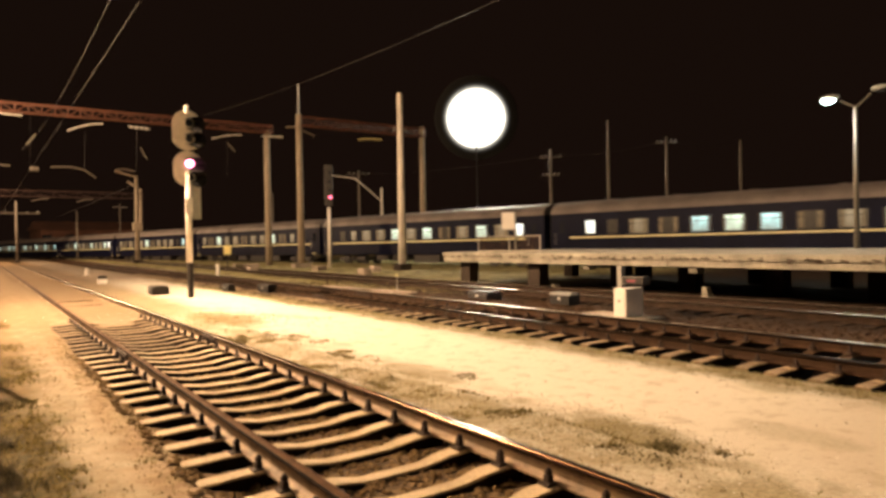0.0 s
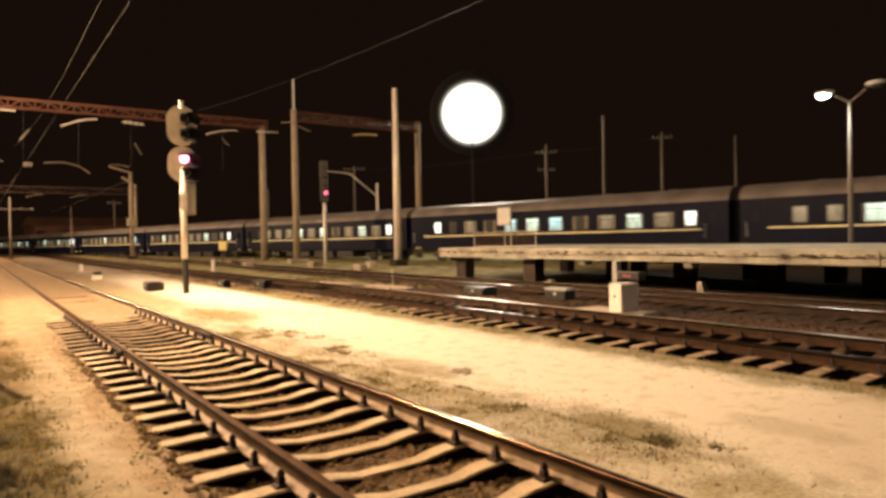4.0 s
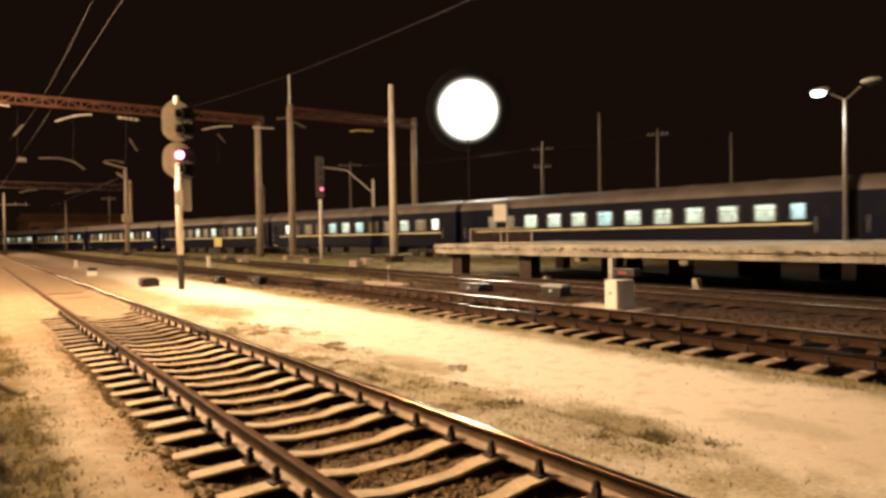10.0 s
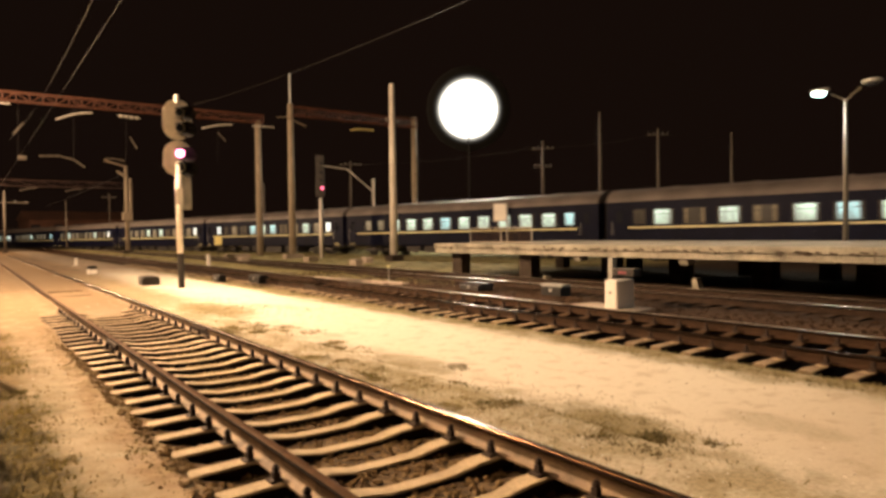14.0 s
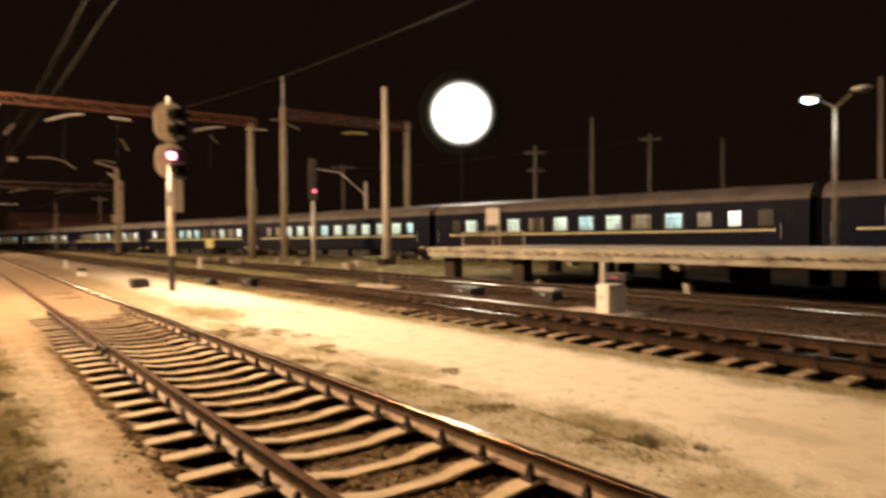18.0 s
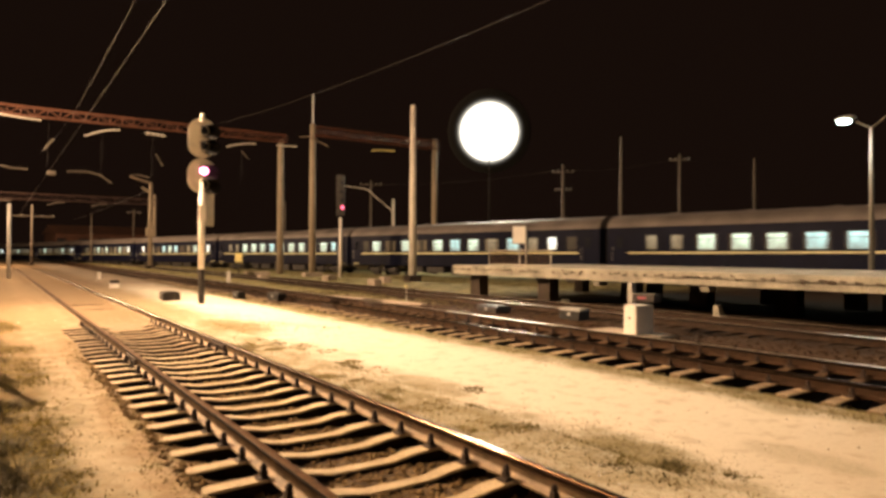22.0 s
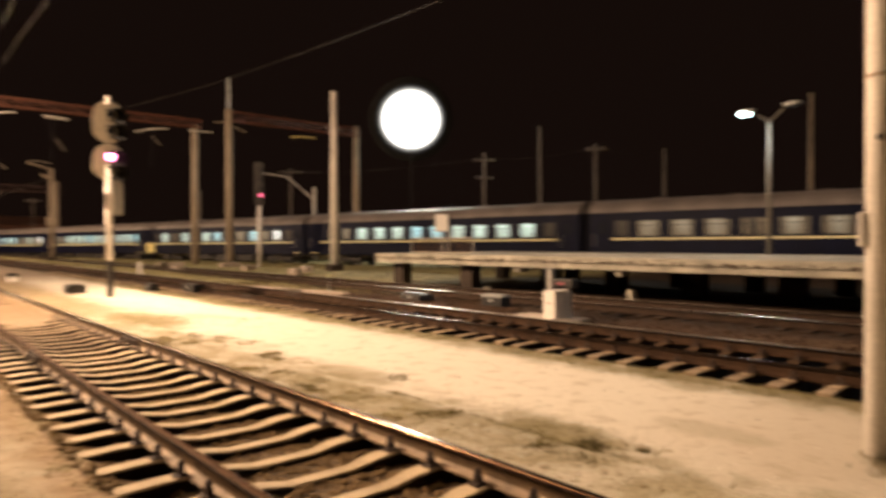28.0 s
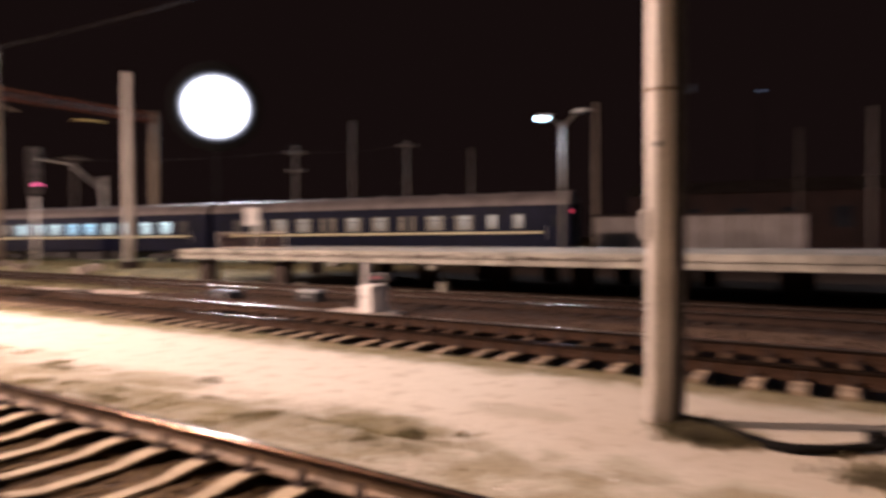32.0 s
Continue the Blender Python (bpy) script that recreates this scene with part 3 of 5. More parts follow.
near_track = track("track_1", TRACK_X[0], -40, 320, "near track with rusty rails on concrete sleepers, half buried in sand", ((11.6, -1), (12.4, 1), (-13.4, -1), (-12.6, 1)), heads=(RUSTHEAD, RAILHEAD))
for y in (25.0, 22.8):
    part("tie_bar", box(-0.55, 0.45, y - 0.035, y + 0.035, -0.16, -0.135, 0.005), DIRTY, near_track, "rusty tie bar between the rails")
mid_track = track("track_2", TRACK_X[1], -60, 320, "second track with shiny rails on concrete sleepers in brown ballast", ((20.0, -1), (20.0, 1)), DARKRAIL, (RAILHEAD, SHINYHEAD), DARKRAIL)
far_track = track("track_3", TRACK_X[2], -60, 120, "third track beside the raised platform, in dark ballast", (), SOOTRAIL, web=SOOTRAIL)

# ---- station platform across the tracks ----
PX, PY0, PY1, PZ = 17.2, -70.0, 24.4, 1.285
plat = thing("platform_far", (PX, 0, 0), "raised concrete platform on short pillars, with a worn pale edge", "platform", kind="structure")
y = PY1
while y > PY0:
    n = y - 5.95
    bm = box(0, 8.0, n + 0.003, y - 0.003, PZ - 0.20, PZ, 0.02)
    e = part("deck_slab", bm, PLATFORM, plat)
    part("edge_beam", box(0.06, 0.42, n + 0.008, y - 0.008, PZ - 0.40, PZ - 0.203, 0.015), PLATFORM, plat)
    y = n
for y in (23.3, 18.9, 16.6, *np.arange(13.6, -30, -2.98)):
    px = 0.45 if y > 18 else 2.6
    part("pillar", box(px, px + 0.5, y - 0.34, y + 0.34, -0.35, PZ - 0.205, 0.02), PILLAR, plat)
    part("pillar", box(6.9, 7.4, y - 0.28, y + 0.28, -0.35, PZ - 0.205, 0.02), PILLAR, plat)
chips = bmesh.new()
for _ in range(110):
    yy, zz, k = rng.uniform(4.5, PY1 - 0.1), PZ - 0.14 + rng.normal() * 0.028, rng.uniform(0.03, 0.15)
    prism([(yy - k, zz - 0.01), (yy - k * 0.4, zz - 0.035 - 0.02 * rng.random()), (yy + k, zz - 0.012), (yy + k * 0.5, zz + 0.03)], -0.006, 0.01, "x", chips)
part("worn_patches", chips, CHIP, plat, "dark broken patches along the pale edge")["kind"] = "stuff"
for y in (15.7, 11.5):
    part("corbel", prism([(0.02, PZ - 0.44), (0.45, PZ - 0.44), (0.45, PZ - 0.58), (0.1, PZ - 0.58)], y, y + 0.28), PLATFORM, plat)

# ---- coaches ----
TRAIN_X0, TRAIN_SLOPE, TRAIN_TURN = 38.6, -0.197, math.degrees(math.atan(0.197))
TRAIN_GRADE = -0.0042
train_track = thing("track_4", (TRAIN_X0, 0, 0.05), "distant main line under the passing night train", "railway track", kind="structure", turn=TRAIN_TURN)
for side in (-0.795, 0.795):
    part("rail", prism([(side + u, v) for u, v in RAIL_FOOT], -60, 400), RAILSTEEL, train_track)
train_track.rotation_euler[0] = math.atan(TRAIN_GRADE)

BODY_L = 24.5


def build_coach():
    """One coach about its middle at rail height: +y is the way it goes, -x the side that faces the yard."""
    root = thing("coach", (0, 0, 0), "navy blue night-train coach with grey roof and yellow waist stripe", "train coach", "coaches of the train")
    h, w = BODY_L / 2, 1.53
    part("body", prism([(-w, 0.98), (-w, 3.52), (w, 3.52), (w, 0.98), (w - 0.08, 0.9), (-w + 0.08, 0.9)], -h, h), BLUE, root)
    arc = [(-w - 0.02, 3.50), (-w - 0.02, 3.56), (-w + 0.03, 3.72), (-w + 0.18, 3.93), (-w + 0.48, 4.13), (-0.6, 4.28), (0, 4.33), (0.6, 4.28), (w - 0.48, 4.13), (w - 0.18, 3.93), (w - 0.03, 3.72), (w + 0.02, 3.56), (w + 0.02, 3.50)]
    roof = part("roof", prism(arc, -h - 0.03, h + 0.03), COACHROOF, root, smooth=False)
    for k in (-2, -1, 0, 1, 2):
        part("roof_vent", prism([(-0.28, 4.26), (-0.2, 4.37), (0.2, 4.37), (0.28, 4.26)], k * 4.3 - 0.2, k * 4.3 + 0.2), COACHROOF, roof)
    part("gutter", box(-w - 0.06, -w - 0.018, -h, h, 3.50, 3.55), COACHROOF, roof)
    part("stripe", box(-w - 0.008, -w - 0.001, -10.75, 10.85, 1.91, 2.005), STRIPE, root, "yellow waist stripe")
    for k in np.arange(-10.4, 10.5, 1.3):
        part("panel_rib", box(-w - 0.014, -w - 0.001, k - 0.02, k + 0.02, 1.0, 1.87), BLUE, root)
    for y in (-11.45, 11.45):
        d = part("door", box(-w - 0.02, -w + 0.02, y - 0.39, y + 0.39, 1.12, 3.2, 0.01), BLUE, root)
        part("door_pane", box(-w - 0.026, -w - 0.018, y - 0.2, y + 0.2, 2.25, 2.95), GLASS, d)
        part("door_handle", rod((-w - 0.05, y + 0.45, 1.5), (-w - 0.05, y + 0.45, 2.3), 0.018, n=6), GALV, d)
        for s in range(3):
            part("step", box(-w - 0.05, -w + 0.2, y - 0.38, y + 0.38, 0.35 + s * 0.25, 0.39 + s * 0.25), DARKMETAL, root)
        part("door_sill", box(-w - 0.06, -w, y - 0.30, y + 0.30, 1.04, 1.11), STRIPE, root, "short yellow sill")
    for s in (-1, 1):
        part("gangway", box(-0.75, 0.75, s * h - 0.02 if s > 0 else -h - 0.28, s * h + 0.28 if s > 0 else -h + 0.02, 1.25, 3.55, 0.03), RUBBER, root, "black rubber gangway bellows")
        part("coupler", box(-0.12, 0.12, min(s * (h - 0.2), s * (h + 0.29)), max(s * (h - 0.2), s * (h + 0.29)), 0.9, 1.15, 0.02), DARKMETAL, root)
        part("buffer_beam", box(-1.4, 1.4, min(s * (h - 0.25), s * (h + 0.02)), max(s * (h - 0.25), s * (h + 0.02)), 0.85, 1.1), DARKMETAL, root)
        bog = part("bogie", box(-1.15, 1.15, s * 8.5 - 1.75, s * 8.5 + 1.75, 0.42, 0.72, 0.04), DARKMETAL, root, "dark bogie frame")
        for k in (-0.9, 0.9):
            part("spring", rod((-1.2, s * 8.5 + k * 0.4, 0.5), (-1.2, s * 8.5 + k * 0.4, 0.88), 0.13, n=10), DARKMETAL, bog)
    for y0, y1, z0 in ((-5.2, -3.0, 0.35), (-2.4, 0.4, 0.28), (1.2, 3.0, 0.4), (3.5, 5.0, 0.45)):
        part("underframe_box", box(-1.35, 1.0, y0, y1, z0, 0.9, 0.03), DARKMETAL, root)
    return root


def wheelset(root, y):
    bm = bmesh.new()
    for s in (-0.76, 0.76):
        rod((s - 0.065, 0, 0), (s + 0.065, 0, 0), 0.475, n=24, bm=bm)
        rod((s * 1.02, 0, 0), (s * 1.02 - math.copysign(0.12, s), 0, 0), 0.51, 0.51, n=24, bm=bm)
        box(s + math.copysign(0.06, s) - 0.01, s + math.copysign(0.06, s) + 0.01, -0.2, 0.2, -0.02, 0.02, bm=bm)
    rod((-1.05, 0, 0), (1.05, 0, 0), 0.08, n=10, bm=bm)
    w = part("wheelset", bm, DARKMETAL, root, "steel wheels on their axle")
    w.location = (0, y, 0.475)
    return w


def window(root, y, wide, z0, z1, pane):
    w = 1.53
    k = wide / 2
    fr = part("window", box(-w - 0.012, -w + 0.02, y - k - 0.06, y + k + 0.06, z0 - 0.05, z1 + 0.05, 0.012), DARKMETAL, root)
    part("pane", box(-w - 0.018, -w - 0.010, y - k, y + k, z0, z1), pane, fr)
    if wide > 0.8 and pane in (LIT, COOL, BRIGHT):
        for s in (-1, 1):
            part("curtain", box(-w - 0.024, -w - 0.0185, y + s * (k - 0.05) - 0.05, y + s * (k - 0.05) + 0.05, z0, z1), CURTAIN, fr, "dark drawn curtain")
    if wide > 0.8 and pane in (DIM, SEMI):
        for s in (-1, 1):
            drawn = wide * rng.uniform(0.12, 0.3)
            a, b = sorted((y + s * (k - 0.02), y + s * (k - 0.02 - drawn)))
            part("curtain", box(-w - 0.024, -w - 0.0185, a, b, z0 + 0.02, z1), SHEER, fr, "pale half-drawn curtain")
    if wide > 0.8:
        part("window_bar", box(-w - 0.026, -w - 0.016, y - k, y + k, z1 - 0.27, z1 - 0.235), DARKMETAL, fr)


# distance of each window from the coach's leading end, its width; the plan is mirrored on every other coach
PLAN = [(3.2, 0.62), (4.75, 0.62)] + [(6.47 + 1.84 * i, 1.12) for i in range(9)] + [(22.75, 0.62)]
# one coach is 0.8 m longer and has thirteen windows
LONG = 25.9 / 25.1
LONG_PLAN = [(2.43, 0.62), (3.86, 1.12), (5.70, 1.12), (7.58, 1.12), (9.40, 1.12), (11.27, 1.12), (13.14, 1.12), (15.0, 1.12), (16.77, 1.12), (18.71, 1.12), (20.44, 0.72), (22.03, 0.62), (23.56, 0.62)]
SHADES = {"D": DIM, "S": SEMI, "L": LIT, "C": COOL, "B": BRIGHT, "G": GLASS}
# coach by coach from the head of the train: mirrored or not, the panes from the leading end
COACHES = [(0, "SSDLLSDSLDSL"), (0, "CSDSLLSLDSLC"), (1, "SDSLSLDSSLDL"), (0, "SLSSDLSSLSDC"), (0, "DSDLSSDLSSLB"), (1, "SDSSSLDSSSDC"), (1, "SDLSSDSSLDSB"),
           (0, "DSSSLSLDSLSB"), (0, "BDSDCLCDSLSB"), (0, "SSLLLCLLLLLC"), (2, "DLDLDLCLSCSBD"), (0, "SSLLLCCLLLLD"), (1, "DSSSDSSDSSSS")]
coaches = []
model = build_coach()
for index, (mirrored, shades) in enumerate(COACHES):
    car = model if index == 0 else copy_thing(model, pose(0, 0, 0))
    coaches.append(car)
for index, (mirrored, shades) in enumerate(COACHES):
    car = coaches[index]
    plan = [(25.1 - d, wd) for d, wd in PLAN][::-1] if mirrored == 1 else PLAN
    if mirrored == 2:
        plan = [(12.55 - (12.95 - d) / LONG, wd) for d, wd in LONG_PLAN]
        car.scale.y = LONG
    for (d, wide), code in zip(plan, shades):
        window(car, 12.55 - d, wide, 2.14 if wide > 0.8 else 2.2, 2.97, SHADES[code])
    lit = sum(c in "LCB" for c in shades)
    tagged(car, "navy blue coach, most windows lit, yellow stripe" if lit > 7 else "navy blue coach with dim curtained windows and yellow stripe" if lit < 2 else "navy blue coach with some lit and some dark windows", "train coach", "coaches of the train")
for x in (-1.15, 1.15):
    part("tail_lamp", rod((x, -BODY_L / 2 - 0.03, 3.12), (x, -BODY_L / 2 - 0.10, 3.12), 0.10, n=12), TAIL, coaches[-1], "glowing red tail lamp")
wheelsets = {i: [wheelset(coaches[i], s * 8.5 + k) for s in (-1, 1) for k in (-1.2, 1.2)] for i in range(len(coaches))}

# ---- signals ----
sig = thing("track_signal", (5.93, 23.46, 0), "tall railway colour-light signal on a pale post, red lamp lit", "railway signal", turn=-6)
part("post", rod((0, 0, 1.15), (0, 0, 4.3), 0.11, 0.10, 14), WHITE, sig, smooth=True)
part("post_base", rod((0.02, 0, -0.1), (0.0, 0, 1.2), 0.10, 0.115, 14), DARKMETAL, sig, "dark painted foot of the post")


def signal_head(z, half, lamps):
    """A rounded board with a black lamp case behind it and deep hoods over the lenses."""
    up, r = half - 0.47, 0.47
    outline = [(r * math.sin(a), z + up + r * math.cos(a)) for a in np.linspace(-math.pi / 2, math.pi / 2, 15)]
    outline += [(r * math.sin(a), z - up + r * math.cos(a)) for a in np.linspace(math.pi / 2, 3 * math.pi / 2, 15)]
    head = part("signal_head", prism(outline, -0.03, 0.0), SIGNALGREY, sig, "pale rounded backing board")
    part("lamp_case", box(-0.2, 0.2, 0.003, 0.3, z - half + 0.15, z + half - 0.15, 0.04), BLACK, head)
    for dz, lit in lamps:
        part("lens", rod((0.06, -0.032, z + dz), (0.06, -0.08, z + dz), 0.125, n=18), RED if lit else GLASS, head, "glowing red lens" if lit else "dark lens")
        # hood splays right and down, partly in place of its shadow on the board
        hood = bmesh.new()
        ring = 16
        for i in range(ring):
            a0, a1 = (math.pi * (-0.72 + 1.5 * k / ring) for k in (i, i + 1))
            vs = [hood.verts.new((cx + r * math.cos(a), yy, z + dz + dip + r * math.sin(a))) for a, cx, r, yy, dip in
                  ((a0, 0.06, 0.19, -0.03, 0), (a1, 0.06, 0.19, -0.03, 0), (a1, 0.27, 0.27, -0.5, -0.10), (a0, 0.27, 0.27, -0.5, -0.10))]
            hood.faces.new(vs)
        bmesh.ops.remove_doubles(hood, verts=hood.verts, dist=0.001)
        bmesh.ops.solidify(hood, geom=hood.faces[:], thickness=0.012)
        part("hood", hood, SOOT, head, "black lens hood")


signal_head(5.73, 0.69, ((0.25, False), (-0.28, False)))
signal_head(4.42, 0.61, ((0.18, True), (-0.3, False)))
part("cap", rod((0, 0, 6.3), (0, 0, 6.58), 0.09, 0.08, 10), WHITE, sig)
part("route_plate", box(-0.12, 0.12, -0.16, -0.13, 2.85, 3.4, 0.01), WHITE, sig, "small white plate")
part("cable_box", box(0.12, 0.42, 0.05, 0.35, 2.7, 4.1, 0.02), GREYPAINT, sig)

sig2 = thing("yard_signal", (22.4, 47.0, 0), "colour-light signal on a whitewashed post, small red lamp", "railway signal", turn=-25)
part("post", rod((0, 0, -0.1), (0, 0, 4.6), 0.14, 0.12, 10), WHITE, sig2, smooth=True)
hd = part("signal_head", box(-0.32, 0.32, -0.05, 0.15, 4.7, 7.9, 0.06), DARKMETAL, sig2)
for z in (7.3, 6.6, 5.95):
    part("lens", rod((0.1, -0.06, z), (0.1, -0.12, z), 0.12, n=12), GLASS, hd)
part("lens", rod((0.14, -0.06, 5.39), (0.14, -0.14, 5.39), 0.12, n=14), REDLOW, hd, "glowing red lens")


# ---- masts and gantries ----
def mast(name, at, top, r0, r1, mat, label, cross=(), base=True, category="mast", group=""):
    m = thing(name, at, label, category, group)
    part("shaft", rod((0, 0, -0.3), (0, 0, top), r0, r1, 16), mat, m, smooth=True)
    if base:
        part("footing", box(-r0 * 1.7, r0 * 1.7, -r0 * 1.7, r0 * 1.7, -0.4, 0.35, 0.05), PILLAR, m)
    for z, half, turn in cross:
        c, s = math.cos(turn) * half, math.sin(turn) * half
        arm = part("crossarm", rod((-c, -s, z), (c, s, z), 0.05, n=6), POLE, m)
        for k in (-0.9, -0.45, 0.45, 0.9):
            part("insulator", rod((c * k, s * k, z), (c * k, s * k, z + 0.22), 0.045, 0.03, 8), GREYPAINT, arm)
    return m


def girder(root, x0, x1, z0, z1, mat, bay=0.8, depth=0.5):
    for z in (z0, z1):
        for y in (-depth / 2, depth / 2):
            part("chord", box(x0, x1, y - 0.05, y + 0.05, z - 0.05, z + 0.05), mat, root)
    n = int((x1 - x0) / bay)
    for i in range(n):
        a, b = x0 + i * (x1 - x0) / n, x0 + (i + 1) * (x1 - x0) / n
        for y in (-depth / 2, depth / 2):
            part("lattice", rod((a, y, z0 if i % 2 else z1), (b, y, z1 if i % 2 else z0), 0.03, n=5), mat, root)
            part("lattice", rod((b, y, z0), (b, y, z1), 0.03, n=5), mat, root)


gan = thing("gantry", (0, 56.2, 0), "red-brown lattice gantry beam on pale concrete posts over the tracks", "gantry", "gantries")
for x, top in ((-0.22, 16.0), (20.95, 11.8)):
    part("post", rod((x, 0, -0.3), (x, 0, top), 0.30, 0.24, 14), POST, gan, smooth=True)
girder(gan, -0.1, 21.4, 11.62, 12.25, RUSTRED)


def bent_tube(pts, r, n=8):
    """One tube along the points, which lie in a plane across y."""
    bm = bmesh.new()
    rings = []
    for i, p in enumerate(pts):
        a, b = Vector(pts[max(0, i - 1)]), Vector(pts[min(len(pts) - 1, i + 1)])
        d = (b - a).normalized()
        up = Vector((0, 1, 0)).cross(d)
        rings.append([bm.verts.new(Vector(p) + r * (math.cos(k * 2 * math.pi / n) * up + math.sin(k * 2 * math.pi / n) * Vector((0, 1, 0)))) for k in range(n)])
    for a, b in zip(rings, rings[1:]):
        for k in range(n):
            bm.faces.new((a[k], a[(k + 1) % n], b[(k + 1) % n], b[k]))
    bm.faces.new(rings[0])
    bm.faces.new(rings[-1][::-1])
    return bm


for x0, z0, x1, z1 in ((0.2, 11.5, 2.8, 11.35), (5.6, 10.5, 8.0, 11.2), (16.1, 10.7, 18.6, 11.2), (20.4, 11.25, 22.3, 11.3)):
    arm = part("bracket_arm", bent_tube([(x0 + (x1 - x0) * k / 6, -0.32, z0 + (z1 - z0) * math.sin(k / 6 * math.pi / 2)) for k in range(7)], 0.055), WHITE, gan, "pale bent bracket tube")
    part("hanger", rod((x1 - 0.1, -0.3, z1), (x1 - 0.05, -0.2, 11.6), 0.03, n=6), DARKMETAL, arm)
for k in range(4):
    part("insulator", rod((9.85 + 0.38 * k, -0.3, 11.18 - 0.02 * k), (10.1 + 0.38 * k, -0.3, 11.15 - 0.02 * k), 0.12, 0.08, 10), WHITE, gan, "white ribbed insulator")
    part("insulator_pin", rod((9.7 + 0.38 * k, -0.3, 11.19 - 0.02 * k), (10.24 + 0.38 * k, -0.3, 11.14 - 0.02 * k), 0.03, n=6), GALV, gan)
# steady arms and droppers that hold the wires below the beam
for x, z, dx, dz in ((3.0, 9.3, 0.6, 0.8), (17.4, 10.5, 0.65, -0.7), (10.6, 9.6, 0.5, -0.9)):
    part("steady_arm", rod((x, -0.2, z), (x + dx, -0.2, z + dz), 0.05, n=6), POLE, gan)
for x in (3.3, 6.8, 10.4, 17.5):
    part("dropper", rod((x, -0.1, 11.6), (x - 0.1, -0.1, 7.8), 0.012, n=5), BLACK, gan)
part("registration_tube", bent_tube([(4.5, 0, 7.78), (5.8, 0, 7.86), (6.7, 0, 7.66), (7.45, 0, 7.12)], 0.055), POLE, gan, "bent registration tube")
part("registration_tube", bent_tube([(8.8, 0, 7.8), (9.5, 0, 7.86), (10.2, 0, 7.72)], 0.05), POLE, gan, "bent registration tube")
part("registration_tube", bent_tube([(0.3, 0, 7.9), (1.1, 0, 7.78), (2.0, 0, 7.75)], 0.05), POLE, gan, "bent registration tube")
part("clamp", box(3.2, 3.75, -0.15, 0.15, 7.45, 7.75, 0.04), POLE, gan, "cast clamp on the catenary wire")
gan3 = thing("gantry", (0, 111.0, 0), "distant red-brown lattice gantry across the far tracks", "gantry", "gantries")
girder(gan3, -6.0, 21.3, 9.3, 10.15, DIMRED, 1.5)
for x, top in ((-5.6, 10.6), (20.9, 10.9)):
    part("post", rod((x, 0, -0.3), (x, 0, top), 0.28, 0.22, 12), POST, gan3, smooth=True)
for x in (2.0, 8.6, 14.2):
    part("bracket_arm", bent_tube([(x - 2.2, -0.3, 8.6), (x - 1.0, -0.3, 9.0), (x, -0.3, 9.05)], 0.06, 6), POLE, gan3, "pale bent bracket tube")
gan2 = thing("gantry", (0, 49.7, 0), "second red-brown lattice gantry on a concrete post beside the main line", "gantry", "gantries")
part("post", rod((21.2, 0, -0.3), (21.2, 0, 12.2), 0.28, 0.22, 14), POST, gan2, smooth=True)
part("spire", rod((21.2, 0, 12.2), (21.2, 0, 14.6), 0.06, n=6), GALV, gan2)
part("bracket_arm", bent_tube([(26.4, -0.3, 10.5), (27.2, -0.3, 10.65), (28.6, -0.3, 10.68)], 0.07), YELLOW, gan2, "pale yellow bracket tube")
part("bracket_arm", bent_tube([(20.0, -0.3, 11.0), (20.7, -0.3, 11.1), (22.4, -0.3, 10.5)], 0.05), POST, gan2, "pale bent bracket tube")
girder(gan2, 21.3, 33.2, 11.3, 12.0, RUSTRED)
part("post", rod((33.0, 0, -0.3), (33.0, 0, 12.2), 0.28, 0.22, 14), POST, gan2, smooth=True)

mast("catenary_mast", (23.1, 37.4, 0), 11.7, 0.27, 0.17, MAST, "tall tapered concrete mast beside the main line, slightly weathered", ((9.2, 0.5, 0),))
tm = mast("catenary_mast", (14.4, 78.7, 0), 9.6, 0.26, 0.18, POST, "concrete mast with a slanting arm and a small box half-way up")
part("arm", rod((0, -0.1, 9.5), (-2.1, 0.2, 10.1), 0.09, n=6), POST, tm)
part("stay", rod((0, -0.1, 8.4), (-0.9, 0.1, 9.0), 0.16, 0.10, n=6), POST, tm)
part("switch_box", box(-0.5, 0.5, -0.45, 0.0, 3.6, 4.5, 0.05), POST, tm)
mast("left_mast", (0.86, 52.0, 0), 4.95, 0.12, 0.10, GREYPAINT, "slim white post beside the far end of the near track", base=False, category="post")
BACK = [((42.2, 42.7), 9.9, ((9.2, 0.95, -0.78), (7.6, 0.75, -0.78))), ((45.6, 39.0), 12.2, ()), ((47.0, 34.0), 10.2, ((9.7, 0.8, -0.95),)), ((51.8, 30.3), 9.8, ()),
        ((35.3, 66.2), 10.0, ((9.6, 1.2, -0.49),)), ((32.0, 84.1), 8.6, ()), ((19.6, 121.6), 9.1, ((8.5, 1.1, 0),)), ((13.0, 119.3), 7.8, ()),
        ((4.1, 99.9), 7.9, ((6.4, 2.6, 0),)), ((47.1, 16.9), 11.6, ()), ((40.0, -2.1), 9.4, ()), ((42.0, -0.2), 8.6, ()), ((59.8, 4.6), 10.3, ())]
for (x, y), top, cross in BACK:
    mast("line_pole", (x, y, 0), top, *((0.10, 0.075) if y < 10 else (0.155, 0.10)), POST if (x, y) == (47.1, 16.9) else POLE, "weathered concrete line pole behind the railway" if not cross else "concrete line pole with crossarms and insulators", cross, category="pole", group="line poles behind the railway")
brace = thing("cantilever_mast", (35.0, 60.6, 0), "short white mast with a slanting stay", "mast")
part("shaft", rod((0, 0, -0.2), (0, 0, 7.6), 0.14, 0.12, 10), WHITE, brace)
